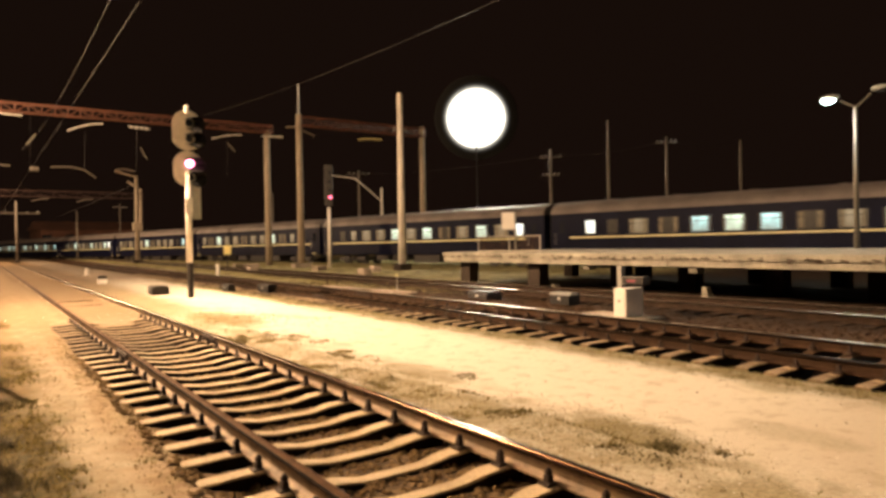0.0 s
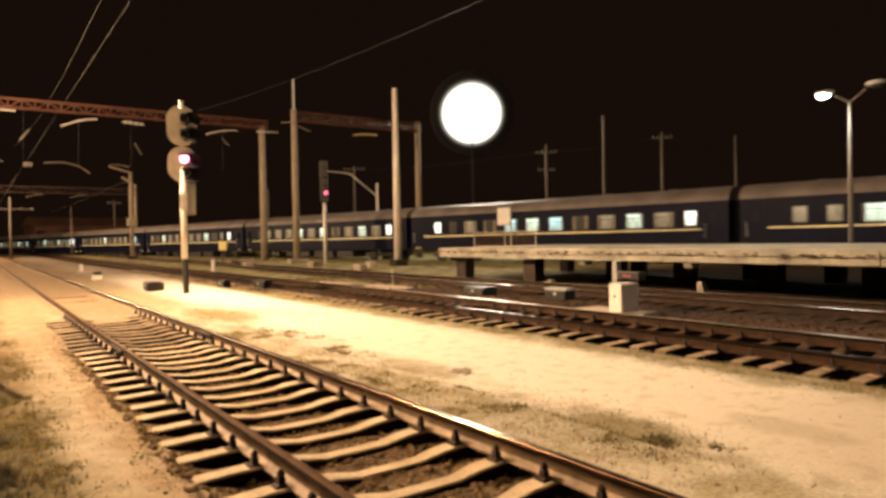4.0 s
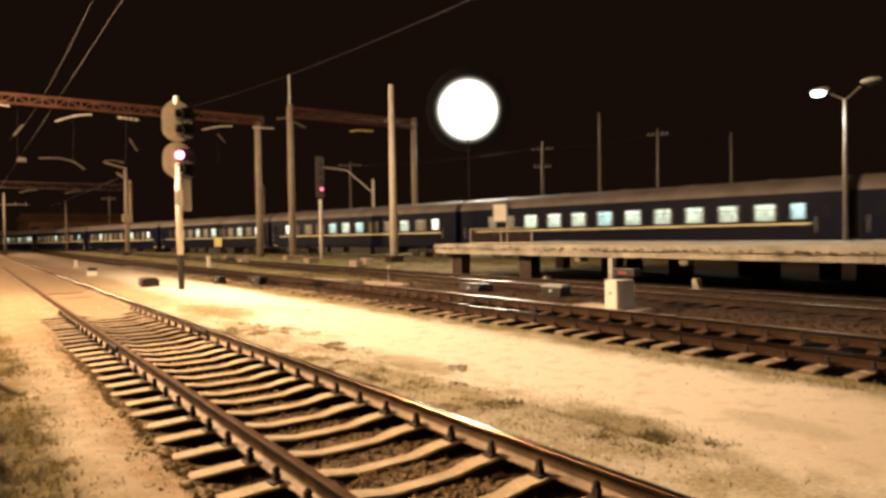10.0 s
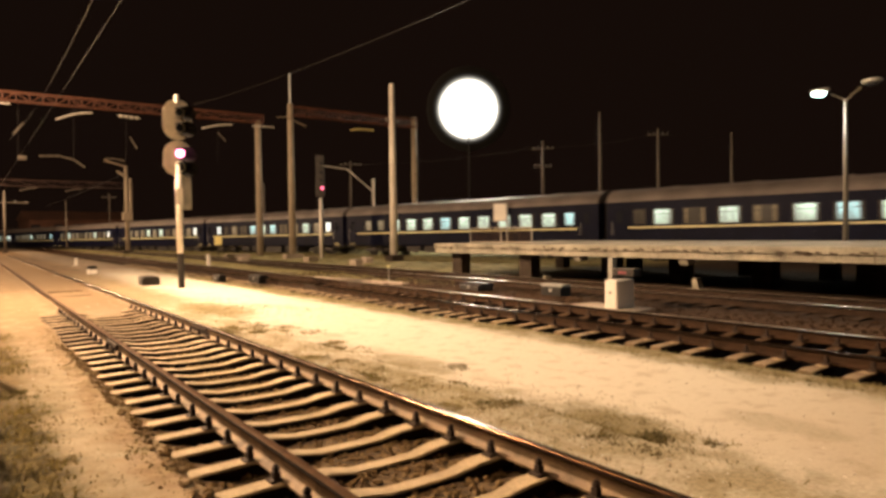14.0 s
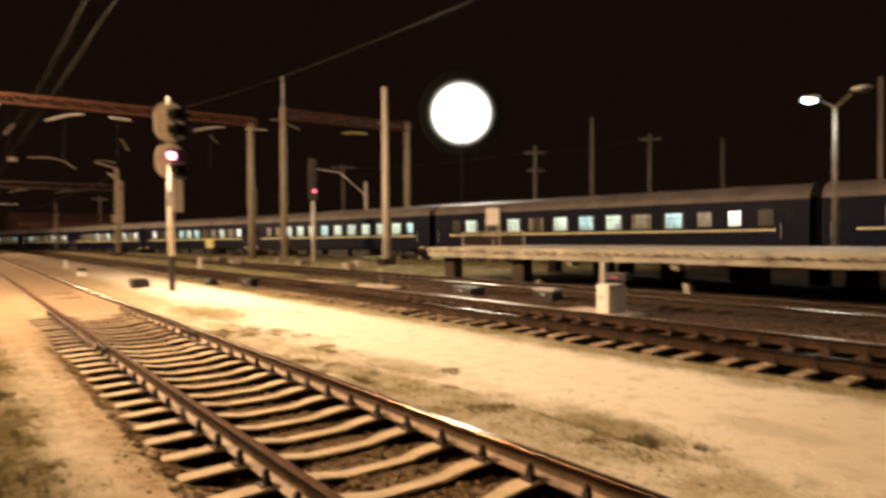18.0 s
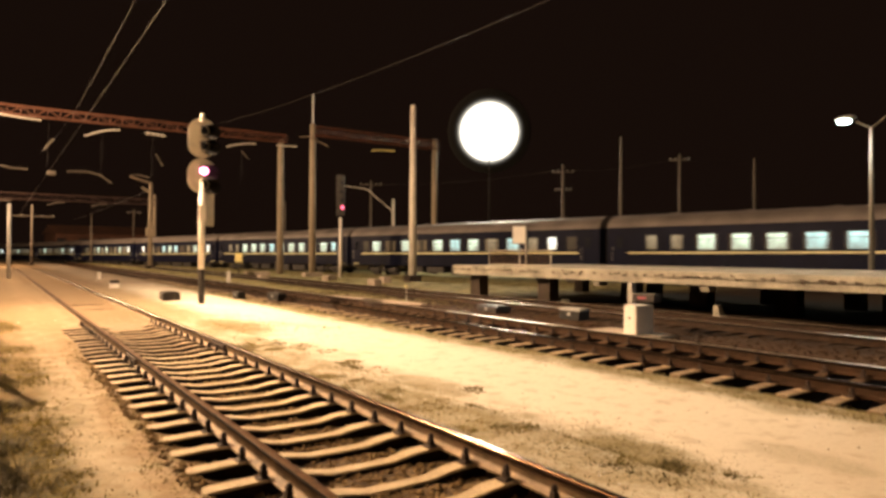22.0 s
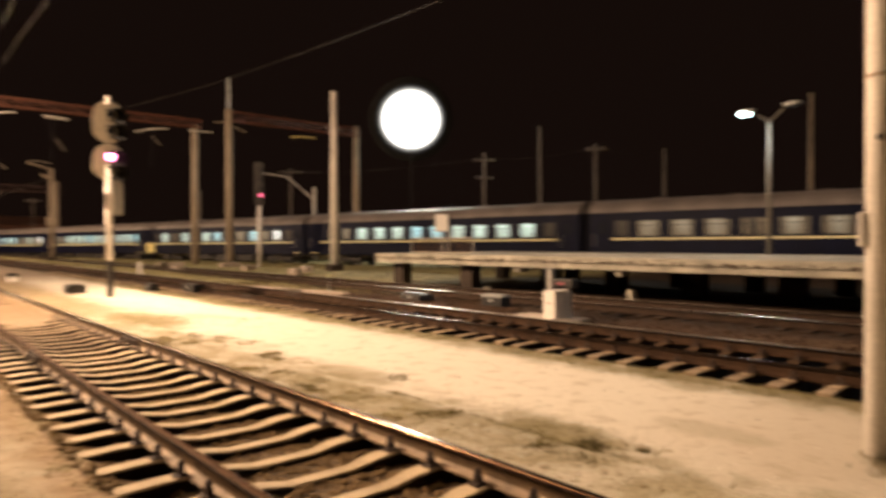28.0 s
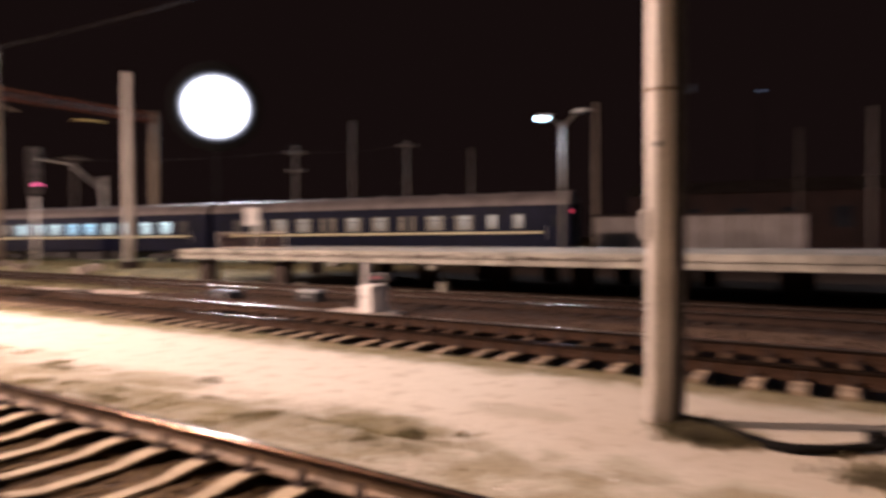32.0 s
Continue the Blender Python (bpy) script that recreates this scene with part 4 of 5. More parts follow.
part("stay", rod((0, 0, 6.2), (-0.6, 4.8, 9.0), 0.06, n=6), WHITE, brace)
part("stay_frame", rod((-0.6, 4.8, 9.0), (-3.0, 6.3, 9.4), 0.05, n=6), WHITE, brace)
pm = thing("platform_mast", (23.87, -2.40, PZ), "tall concrete mast on a dark steel foot on the platform", "mast")
part("foot", rod((0, 0, 0), (0, 0, 1.38), 0.09, 0.135, 14), DARKMETAL, pm, "dark tapering steel foot", smooth=True)
part("collar", rod((0, 0, 1.38), (0, 0, 1.50), 0.15, 0.15, 14), POST, pm)
part("shaft", rod((0, 0, 1.5), (0, 0, 6.2), 0.132, 0.122, 16), POST, pm, smooth=True)
part("collar", rod((0, 0, 2.22), (0, 0, 2.28), 0.138, 0.138, 14), POLE, pm)
part("upper_shaft", rod((0, 0, 6.2), (0, 0, 12.0), 0.122, 0.10, 16), POLE, pm, "darker upper length", smooth=True)

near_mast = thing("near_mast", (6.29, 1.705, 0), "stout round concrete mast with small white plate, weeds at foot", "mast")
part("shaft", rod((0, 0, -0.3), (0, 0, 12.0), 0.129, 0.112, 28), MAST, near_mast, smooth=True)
channel = prism([(-0.05, -0.06), (0.05, -0.06), (0.05, 0.05), (0.04, 0.05), (0.04, -0.05), (-0.04, -0.05), (-0.04, 0.05), (-0.05, 0.05)], 0, 12, "z")
for v in channel.verts:
    v.co = pose(0.048, -0.168, 0, 0, 0, -75) @ v.co
part("channel", channel, DARKMETAL, near_mast, "dark steel channel strapped to the mast")
for z in (3.1, 4.45, 6.0):
    part("strap", rod((0, 0, z), (0, 0, z + 0.035), 0.130, 0.129, 28), POST, near_mast)
    part("strap_lug", box(0.02, 0.09, -0.27, -0.14, z - 0.02, z + 0.05, 0.005), DARKMETAL, near_mast)
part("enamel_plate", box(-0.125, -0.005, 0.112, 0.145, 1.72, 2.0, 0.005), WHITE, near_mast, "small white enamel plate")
part("bolt", rod((-0.13, -0.02, 2.60), (-0.17, -0.02, 2.60), 0.028, n=8), BLACK, near_mast)

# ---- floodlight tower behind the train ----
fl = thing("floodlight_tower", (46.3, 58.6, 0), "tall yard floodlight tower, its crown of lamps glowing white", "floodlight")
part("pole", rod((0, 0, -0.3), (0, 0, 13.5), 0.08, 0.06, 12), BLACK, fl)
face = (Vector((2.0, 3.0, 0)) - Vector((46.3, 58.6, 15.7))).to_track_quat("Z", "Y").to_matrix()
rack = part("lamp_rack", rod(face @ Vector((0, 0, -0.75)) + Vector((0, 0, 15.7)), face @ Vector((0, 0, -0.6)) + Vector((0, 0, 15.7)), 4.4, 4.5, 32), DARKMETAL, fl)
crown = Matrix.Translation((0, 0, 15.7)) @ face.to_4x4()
# disc made wider than the lamp, so that its bloom is part of the shape
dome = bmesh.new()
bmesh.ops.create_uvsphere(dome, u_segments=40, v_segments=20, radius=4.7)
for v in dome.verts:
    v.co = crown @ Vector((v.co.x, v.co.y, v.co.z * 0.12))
part("lamp_glass", dome, FLOOD, fl, "round glowing disc, the lamp together with its soft halo", smooth=True)
for k in range(16):
    a = k * math.pi / 8
    part("rim_clamp", rod(crown @ Vector((4.66 * math.cos(a), 4.66 * math.sin(a), -0.6)), crown @ Vector((4.72 * math.cos(a), 4.72 * math.sin(a), -0.1)), 0.06, n=6), DARKMETAL, rack)

# ---- platform lamp, sign and railing ----
pl = thing("platform_lamp", (23.08, 9.6, PZ), "slim platform lamp post with two arms, one lamp lit cold white", "street lamp")
part("pole", rod((0, 0, 0), (0, 0, 4.58), 0.085, 0.055, 12), DULLSTEEL, pl, smooth=True)
part("base_plate", box(-0.18, 0.18, -0.18, 0.18, 0, 0.03), GALV, pl)
for s, tip, lit in ((1, 0.34, True), (-1, 0.48, False)):
    a = part("arm", rod((0, 0, 4.56), (-0.15 * s, 0.40 * s, 4.56 + tip * 0.8), 0.035, n=8), DULLSTEEL, pl)
    hd = part("lamp_head", ball((-0.25 * s, 0.66 * s, 4.62 + tip), 0.19, (0.9, 1.7, 0.5)), GALV, a, smooth=True)
    part("lamp_glass", ball((-0.26 * s, 0.70 * s, 4.55 + tip), 0.165 if lit else 0.15, (1.0, 1.4, 0.75)), BULB if lit else GLASS, hd, "cold white glowing lamp" if lit else "dark lamp glass", smooth=True)

board = thing("platform_sign", (19.0, 21.9, PZ), "white sign board on a post at the platform's end", "sign", turn=-41)
part("post", rod((0.3, 0.03, 0), (0.3, 0.03, 1.75), 0.035, n=8), GREYPAINT, board)
part("panel", box(-0.30, 0.30, -0.015, 0.015, 0.95, 1.75, 0.006), GREYPAINT, board)
part("plate", box(-0.26, 0.26, -0.021, -0.017, 0.99, 1.71), WHITE, board)
fence = thing("platform_railing", (18.6, 0, PZ), "low pale tubular railing at the platform's end", "railing")
for z in (0.05, 0.66):
    part("bar", rod((0, 19.5, z), (0, 23.5, z), 0.018, n=8), TAN, fence)
for y in (19.5, 21.4, 23.5):
    part("post", rod((0, y, 0), (0, y, 0.68), 0.028, n=8), GREYPAINT, fence)
for y in np.arange(19.6, 23.5, 0.07):
    part("baluster", rod((0, y, 0.05), (0, y, 0.66), 0.008, n=5), DIRTY, fence)

# ---- small yard equipment ----
cab = thing("relay_cabinet", (11.92, 9.69, 0), "white painted relay cabinet on a slab beside the second track", "cabinet")
part("body", box(-0.29, 0.29, -0.17, 0.17, 0.02, 0.63, 0.02), WHITE, cab)
part("lid", box(-0.295, 0.295, -0.175, 0.175, 0.633, 0.655, 0.01), WHITE, cab)
part("door", box(-0.27, 0.288, -0.185, -0.172, 0.03, 0.625, 0.006), WHITE, cab, "scuffed white door")
part("plinth", box(-0.5, 0.5, -0.62, 1.25, -0.14, 0.015, 0.02), SLAB, cab)
part("lock", box(-0.305, -0.292, -0.02, 0.03, 0.35, 0.40), DARKMETAL, cab)
dw = thing("dwarf_signal", (12.79, 10.26, -0.1), "dwarf signal with a small dull red lamp", "railway signal")
part("post", box(-0.08, 0.08, 0.27, 0.40, -0.1, 1.2, 0.01), GREYPAINT, dw)
part("head", box(-0.14, 0.14, -0.42, 0.22, 0.76, 0.96, 0.03), DARKMETAL, dw)
part("lens", box(-0.15, -0.142, -0.20, 0.04, 0.83, 0.88), REDDIM, dw, "dull red lamp glass")


def equipment(name, at, size, mat, label, category, lid=None):
    e = thing(name, at, label, category, "cable boxes in the yard" if name == "junction_box" else "", turn=rng.uniform(-6, 6))
    x, y, z = size
    part("case", box(-x / 2, x / 2, -y / 2, y / 2, -0.15, z, 0.03), mat, e)
    part("cover", prism([(-x / 2 - 0.02, z + 0.002), (-x / 3, z + 0.07), (x / 3, z + 0.07), (x / 2 + 0.02, z + 0.002)], -y / 2 - 0.02, y / 2 + 0.02), lid or mat, e)
    part("hasp", box(-x / 2 - 0.025, -x / 2 - 0.003, -0.05, 0.05, z * 0.5, z * 0.5 + 0.08), GALV, e)
    return e


equipment("point_machine", (13.1, 16.3, -0.06), (0.62, 0.95, 0.16), DARKMETAL, "low dark point machine with a worn lid", "point machine")
equipment("junction_box", (13.5, 13.2, -0.06), (0.45, 0.72, 0.27), BLACK, "black cable junction box beside the second track", "junction box", GALV)
equipment("junction_box", (5.5, 26.3, 0), (0.6, 1.0, 0.24), DARKMETAL, "black cable junction box by the signal's foot", "junction box")
equipment("junction_box", (9.0, 24.4, 0), (0.4, 0.9, 0.2), BLACK, "low black box between the tracks", "junction box")
equipment("junction_box", (7.9, 25.6, 0), (0.3, 0.6, 0.2), BLACK, "low black box between the tracks", "junction box")
wm = thing("white_marker", (4.96, 36.0, 0), "squat white marker with a dark top beside the near track", "marker")
part("block", box(-0.2, 0.2, -0.2, 0.2, -0.1, 0.24, 0.05), WHITE, wm)
part("cap", box(-0.19, 0.19, -0.19, 0.19, 0.242, 0.42, 0.06), DARKMETAL, wm)
for x, y, h in ((11.1, 37.9, 0.75), (5.6, 47.0, 0.5)):
    p = thing("marker_post", (x, y, 0), "short white clearance post", "marker post", "clearance posts")
    part("post", box(-0.09, 0.09, -0.09, 0.09, -0.2, h, 0.02), WHITE, p)
    part("foot", box(-0.2, 0.2, -0.2, 0.2, -0.2, 0.06, 0.02), SLAB, p)
stand = thing("track_marker", (12.31, 20.33, -0.05), "thin pale marker post on a flat cross foot", "marker post")
part("post", rod((0, 0, 0), (0, 0, 0.6), 0.022, n=8), GALV, stand)
part("tip", box(-0.04, 0.04, -0.04, 0.04, 0.602, 0.68, 0.01), YELLOW, stand)
part("foot", box(-0.36, 0.36, -0.07, 0.07, -0.1, 0.06, 0.01), SLAB, stand)
trough = thing("cable_trough", (12.45, 19.4, 0), "pale concrete cable trough lying between the tracks", "cable trough", turn=8)
for k in range(8):
    part("lid", box(-0.17, 0.17, k * 0.72, k * 0.72 + 0.70, -0.08, 0.03 + 0.006 * (k % 3), 0.012), SLAB, trough)
for x, y, h in ((16.95, 10.85, 0.45), (16.6, 16.5, 0.3)):
    p = thing("concrete_marker", (x, y, -0.1), "leaning wedge of pale concrete by the platform", "marker post", "concrete wedges")
    part("wedge", prism([(0.22, -0.15), (-0.3, -0.15), (-0.3, 0.08), (0.0, h * 0.4), (0.1, h), (0.22, h)], -0.12, 0.12, "x"), PLATFORM, p)
for x, y, l in ((20.5, 48.0, 1.6), (19.0, 41.5, 1.1), (17.5, 52.0, 2.0), (20.8, 37.0, 1.3), (15.2, 44.0, 1.2), (18.4, 34.0, 0.9)):
    p = thing("concrete_block", (x, y, 0), "weathered pale concrete block lying in the grass", "block", "blocks in the grass", turn=rng.uniform(0, 90))
    part("block", box(-l / 2, l / 2, -0.25, 0.25, -0.1, 0.3, 0.05), SLAB, p)
ys_ = thing("yellow_sign", (15.3, 49.7, 0), "square yellow trackside sign on a short post", "sign", turn=-17)
part("post", rod((0, 0.03, -0.2), (0, 0.03, 1.2), 0.04, n=8), DARKMETAL, ys_)
part("panel", box(-0.27, 0.27, -0.02, 0.0, 1.1, 1.78, 0.01), YELLOW, ys_)
dp = thing("dark_post", (-0.02, 11.0, 0), "dark iron fence post at the edge of the grass", "post", "fence posts beside the path")
part("shaft", rod((0, 0, -0.2), (0, 0, 1.72), 0.06, 0.055, 10), BLACK, dp)
part("cap", ball((0, 0, 1.73), 0.06), BLACK, dp)
for x, y in ((-0.24, 10.2), (-0.22, 8.1), (-0.16, 12.2), (-0.2, 14.3)):
    copy_thing(dp, pose(x, y, 0, 0, 0, 30 * y))

# ---- near platform end, gate and board ----
NX, NY, NZ = 4.8, -0.31, 1.40
npf = thing("platform_near", (NX, NY, 0), "end of the near platform, cracked concrete slabs over a dark hollow", "platform", kind="structure")
for i in range(5):
    a, b = -2.98 * i, -2.98 * (i + 1) + 0.03
    slab = box(0, 1.66, b, a, NZ - 0.15, NZ, 0.015)
    for v in slab.verts:
        v.co.y -= 0.06 * v.co.x if i == 0 and v.co.y > -1 else 0
        v.co.z += 0.012 * noise.noise((v.co.x * 3, v.co.y * 2 + i, v.co.z * 4))
    part("deck_slab", slab, SLAB, npf)
    part("side_beam", box(0.01, 0.32, b, a - 0.08, 0.865, 1.115, 0.02), SLAB, npf)
    part("bracket", prism([(-0.12, 0.86), (-0.55, 0.855), (-0.74, 0.82), (-0.74, 0.75), (-0.50, 0.66), (-0.13, 0.655)], 0.03, 0.4, "x") if i == 0 else box(0.12, 0.5, a - 0.5, a - 0.1, 0.70, 0.86, 0.02), SLAB, npf)
part("gap_fill", box(0.05, 1.5, -14.9, -0.09, 1.117, NZ - 0.152), CRUMBLE, npf, "crumbling mortar bed")
crumbs = bmesh.new()
for _ in range(170):
    r = rng.uniform(0.02, 0.055)
    c = (rng.uniform(0.02, 0.06), -rng.uniform(0.03, 4.5), rng.choice((1.13, 1.15, 1.20, 1.24, 0.85)) + rng.normal() * 0.012)
    for v in bmesh.ops.create_icosphere(crumbs, subdivisions=1, radius=r)["verts"]:
        v.co = (c[0] + v.co.x * 0.8, c[1] + v.co.y * rng.uniform(1.0, 2.2), c[2] + v.co.z * rng.uniform(0.5, 0.9))
part("crumbled_edge", crumbs, CRUMBLE, npf, "crumbled dark mortar between the slabs")["kind"] = "stuff"
part("leg", prism([(-0.11, -0.6), (-0.515, -0.6), (-0.515, 0.377), (-0.21, 0.645), (-0.11, 0.653)], 0.02, 0.45, "x"), LEG, npf, "pale limewashed leg")
part("end_face", box(0.5, 1.5, -0.22, -0.13, -0.2, 1.10, 0.02), SLAB, npf)
part("corner_strip", box(-0.005, 0.05, -0.095, -0.055, 0.46, 1.02, 0.008), WHITE, npf, "whitewashed corner edge")
part("corner_cap", box(-0.012, 0.06, -0.13, -0.04, 1.02, 1.15, 0.012), WHITE, npf, "whitewashed corner cap")
part("bracket_edge", box(0.005, 0.045, -0.19, -0.121, 0.665, 0.855, 0.008), WHITE, npf, "whitewashed bracket edge")
part("hinge", box(-0.02, 0.12, 0.002, 0.075, 1.20, 1.31, 0.02), GREYPAINT, npf, "rusty hinge lug")
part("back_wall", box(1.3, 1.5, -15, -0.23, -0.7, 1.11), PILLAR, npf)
part("broken_ledge", prism([(-0.518, 0.27), (-0.72, 0.30), (-0.705, 0.345), (-0.62, 0.39), (-0.518, 0.38)], 0.05, 0.3, "x"), SLAB, npf)

gate = thing("mesh_gate", (4.63, -1.35, 0), "pale steel gate frame filled with wire lattice across the platform", "gate")
L = 1.56
for p, q, r in (((-0.003, 0, 1.40), (0.003, 0.11, 2.42), 0.04), ((L, 0.15, 1.40), (L, 0.15, 2.42), 0.03), ((0, 0.11, 2.40), (L, 0.15, 2.40), 0.035), ((0, 0.02, 1.53), (L, 0.15, 1.46), 0.03)):
    part("frame", box(min(p[0], q[0]) - r, max(p[0], q[0]) + r, min(p[1], q[1]) - r, min(p[1], q[1]) + r, min(p[2], q[2]) - r, max(p[2], q[2]) + r) if p[0] == q[0] else rod(p, q, r, n=8), WHITE, gate)
for i in range(1, 5):
    z = 1.53 + i * 0.87 / 5
    part("lattice", rod((0, 0.022 * i, z), (L, 0.15, z), 0.008, n=5), GREYPAINT, gate)
for i in range(1, 14):
    x = L * i / 14
    part("lattice", rod((x, 0.15 * i / 14, 1.53), (x, 0.11 + 0.04 * i / 14, 2.40), 0.006, n=5), DARKMETAL, gate)
for i in range(1, 5):
    z = 1.53 + i * 0.87 / 5
    for k in range(9):
        x = L * (k + 0.5) / 9
        turn = [(x + 0.075 * math.cos(u) * (1 - 0.07 * j), 0.15 * x / L - 0.012, z + 0.05 * math.sin(u) * (1 - 0.07 * j)) for j, u in enumerate(np.linspace(0, 5.2, 8) + 3.1 * (k % 2))]
        part("scroll", bent_tube(turn, 0.008, 5), TAN if rng.random() < 0.35 else DIRTY, gate)
notice = thing("white_board", (5.78, -1.17, 0), "blank white notice board raised on a post above the gate", "sign", turn=6)
part("post", rod((0.3, -0.03, 1.48), (0.3, -0.03, 3.0), 0.03, n=8), GREYPAINT, notice)
part("panel", box(-0.34, 0.34, -0.02, 0.012, 2.575, 3.21, 0.006), WHITE, notice)
part("edge_trim", box(-0.35, -0.342, -0.024, 0.016, 2.565, 3.22), GREYPAINT, notice)
rail = thing("handrail", (6.22, -1.15, NZ), "short pale handrail stub beside the gate", "handrail")
part("tube", rod((0.02, 0.09, 0.53), (0.0, -0.35, 0.47), 0.03, n=10), GALV, rail)
part("post", rod((0, -0.15, 0), (0, -0.15, 0.50), 0.02, n=8), GREYPAINT, rail)

# ---- standing electric train beyond the near platform ----
emu = thing("electric_train", (TRACK_X[2], -3.1, RAIL_TOP), "cream electric train with brown roof and a dark sloping stripe, standing", "train")
side = [(0, 0.9), (-0.05, 2.2), (-0.45, 3.2), (-0.8, 3.55), (-24, 3.55), (-24, 0.9)]
part("body", prism(side, -1.55, 1.55, "x"), CREAM, emu)
# black sheet laid over the cab front to carry its shade
part("front_shade", prism([(0.02, 0.92), (-0.03, 2.2), (-0.43, 3.22), (-0.5, 3.2), (-0.1, 2.2), (-0.05, 0.92)], -1.5, 1.5, "x"), BLACK, emu, "cab front blackened as if in shade")
part("roof", prism([(-0.75, 3.552), (-1.0, 3.9), (-1.6, 4.12), (-24, 4.2), (-24, 3.552)], -1.4, 1.4, "x"), EMUROOF, emu)
part("gutter", box(-1.58, -1.552, -24, -1.2, 3.42, 3.55), CREAM, emu)
for a, b in ((-1.0, -1.75), (-3.0, -4.2), (-5.2, -6.4), (-7.4, -8.6), (-9.6, -10.8)):
    f = part("window", box(-1.575, -1.552, b - 0.05, a + 0.05, 2.3, 3.2, 0.01), DARKMETAL, emu)
    part("pane", box(-1.585, -1.578, b, a, 2.35, 3.15), GLASS, f)
part("stripe", prism([(-0.3, 1.35), (-0.3, 1.55), (-4, 1.95), (-24, 1.95), (-24, 1.75), (-4, 1.75)], -1.562, -1.552, "x"), BLACK, emu, "dark sloping stripe")
part("skirt", box(-1.4, 1.4, -24, -0.1, 0.25, 0.9), BLACK, emu)
for yy in (-3, -5.6, -18.4, -21):
    part("wheelset", rod((-0.86, yy, 0.475), (0.86, yy, 0.475), 0.475, n=20), DARKMETAL, emu)
part("coupler", box(-0.2, 0.2, -0.1, 0.5, 0.75, 1.1, 0.03), BLACK, emu)
part("buffer", rod((-0.9, -0.05, 1.0), (-0.9, 0.5, 1.0), 0.24, n=14), BLACK, emu)

slamp = thing("station_lamp", (30.1, -6.0, 0), "tall station lamp behind the platform, lit cold white", "street lamp")
part("pole", rod((0, 0, 0), (0, 0, 9.7), 0.12, 0.07, 10), DARKMETAL, slamp)
for name, zc, r, squash, mat, label in (("lamp_head", 9.82, 0.25, (0.9, 1.6, 0.4), GALV, ""), ("lamp_glass", 9.70, 0.24, (0.8, 1.25, 0.95), BULB, "cold white glowing lamp")):
    shell = ball((-0.5, 0.25, zc), r, squash)
    for v in shell.verts:
        v.co.z -= 0.32 * (v.co.y - 0.25)
    hd = part(name, shell, mat, slamp if name == "lamp_head" else hd, label, smooth=True)

dl = thing("distant_mast", (297.8, 36.3, 0), "thin distant mast with one small dim lamp", "mast")
part("pole", rod((0, 0, -1), (0, 0, 60.2), 0.25, 0.12, 8), BLACK, dl)
part("lamp", ball((0, 0, 60.6), 0.5, (1, 1.6, 0.7)), DIMLAMP, dl, "small dim white lamp")

# ---- buildings in the distance ----
hut = thing("pale_shed", (47.5, 6.05, 0), "long pale flat-roofed shed beyond the main line", "shed", turn=8)
part("wall", box(-1.5, 1.5, -2.7, 10.2, -0.2, 3.05, 0.03), CONTAINER, hut)
part("roof", box(-1.7, 1.7, -2.9, 10.4, 3.053, 3.2, 0.02), PILLAR, hut)
for y in (-1.6, 0, 1.6, 3.2, 4.8, 6.4, 8.0, 9.6):
    part("seam", box(-1.53, -1.502, y - 0.03, y + 0.03, 0, 3.0), PILLAR, hut)
dark = thing("dark_warehouse", (70, -2, 0), "long dark red-brown warehouse in the night", "building", turn=4)
part("wall", box(-4, 4, -22, 22, -0.3, 5.6), BRICK, dark)
part("roof", prism([(-4.4, 5.602), (0, 7.0), (4.4, 5.602)], -22.3, 22.3), PILLAR, dark)
for y in range(-20, 21, 4):
    part("window", box(-4.05, -4.002, y - 0.7, y + 0.7, 2.4, 4.2), GLASS, dark)
ware = thing("brick_depot", (18.5, 158, 0), "low red-brown depot building behind the train", "building", turn=8)
part("wall", box(-9, 9, -5, 5, -0.3, 5.6), DEPOT, ware)
part("roof", prism([(-5.4, 5.602), (0, 7.4), (5.4, 5.602)], -9.4, 9.4, "x"), DEPOT, ware)
for x in range(-8, 9, 4):
    part("window", box(x - 0.8, x + 0.8, -5.05, -5.002, 2.6, 4.6), GLASS, ware)


# ---- overhead wires ----
def wire(name, pts, r, label):
    cu = bpy.data.curves.new(name, "CURVE")
    cu.dimensions, cu.bevel_depth, cu.bevel_resolution = "3D", r, 1
    sp = cu.splines.new("POLY")
    sp.points.add(len(pts) - 1)
    for p, c in zip(sp.points, pts):
        p.co = (*c, 1)
    cu.materials.append(WIRE)
    return tagged(new(name, cu), label, "wire", "" if name == "ground_cable" else "overhead wires")


def sagging(p, q, sag, n=14):
    p, q = Vector(p), Vector(q)
    return [p.lerp(q, i / n) - Vector((0, 0, 4 * sag * (i / n) * (1 - i / n))) for i in range(n + 1)]


wire("contact_wire", sagging((TRACK_X[0], 56.2, 6.6), (TRACK_X[0], -4, 6.6), 0.05), 0.0055, "taut contact wire over the track")
wire("catenary_wire", sagging((TRACK_X[0], 56.2, 8.9), (TRACK_X[0], -4, 8.9), 1.4), 0.0055, "sagging catenary wire over the track")
for x in TRACK_X[:2]:
    wire("contact_wire", sagging((x, 56.2, 6.6), (x, 116, 6.6), 0.05), 0.012, "taut contact wire over the track")
wire("power_line", sagging((15.5, 56.0, 12.6), (21.2, 49.7, 14.6), 0.1) + sagging((21.2, 49.7, 14.6), (23.0, -20, 15.2), 0.9)[1:], 0.02, "heavy feeder line over the gantry's spire along the yard")
wire("power_line", sagging((0.05, 56.2, 15.6), (-2.0, -8, 14.0), 0.6), 0.012, "feeder line above the near track")
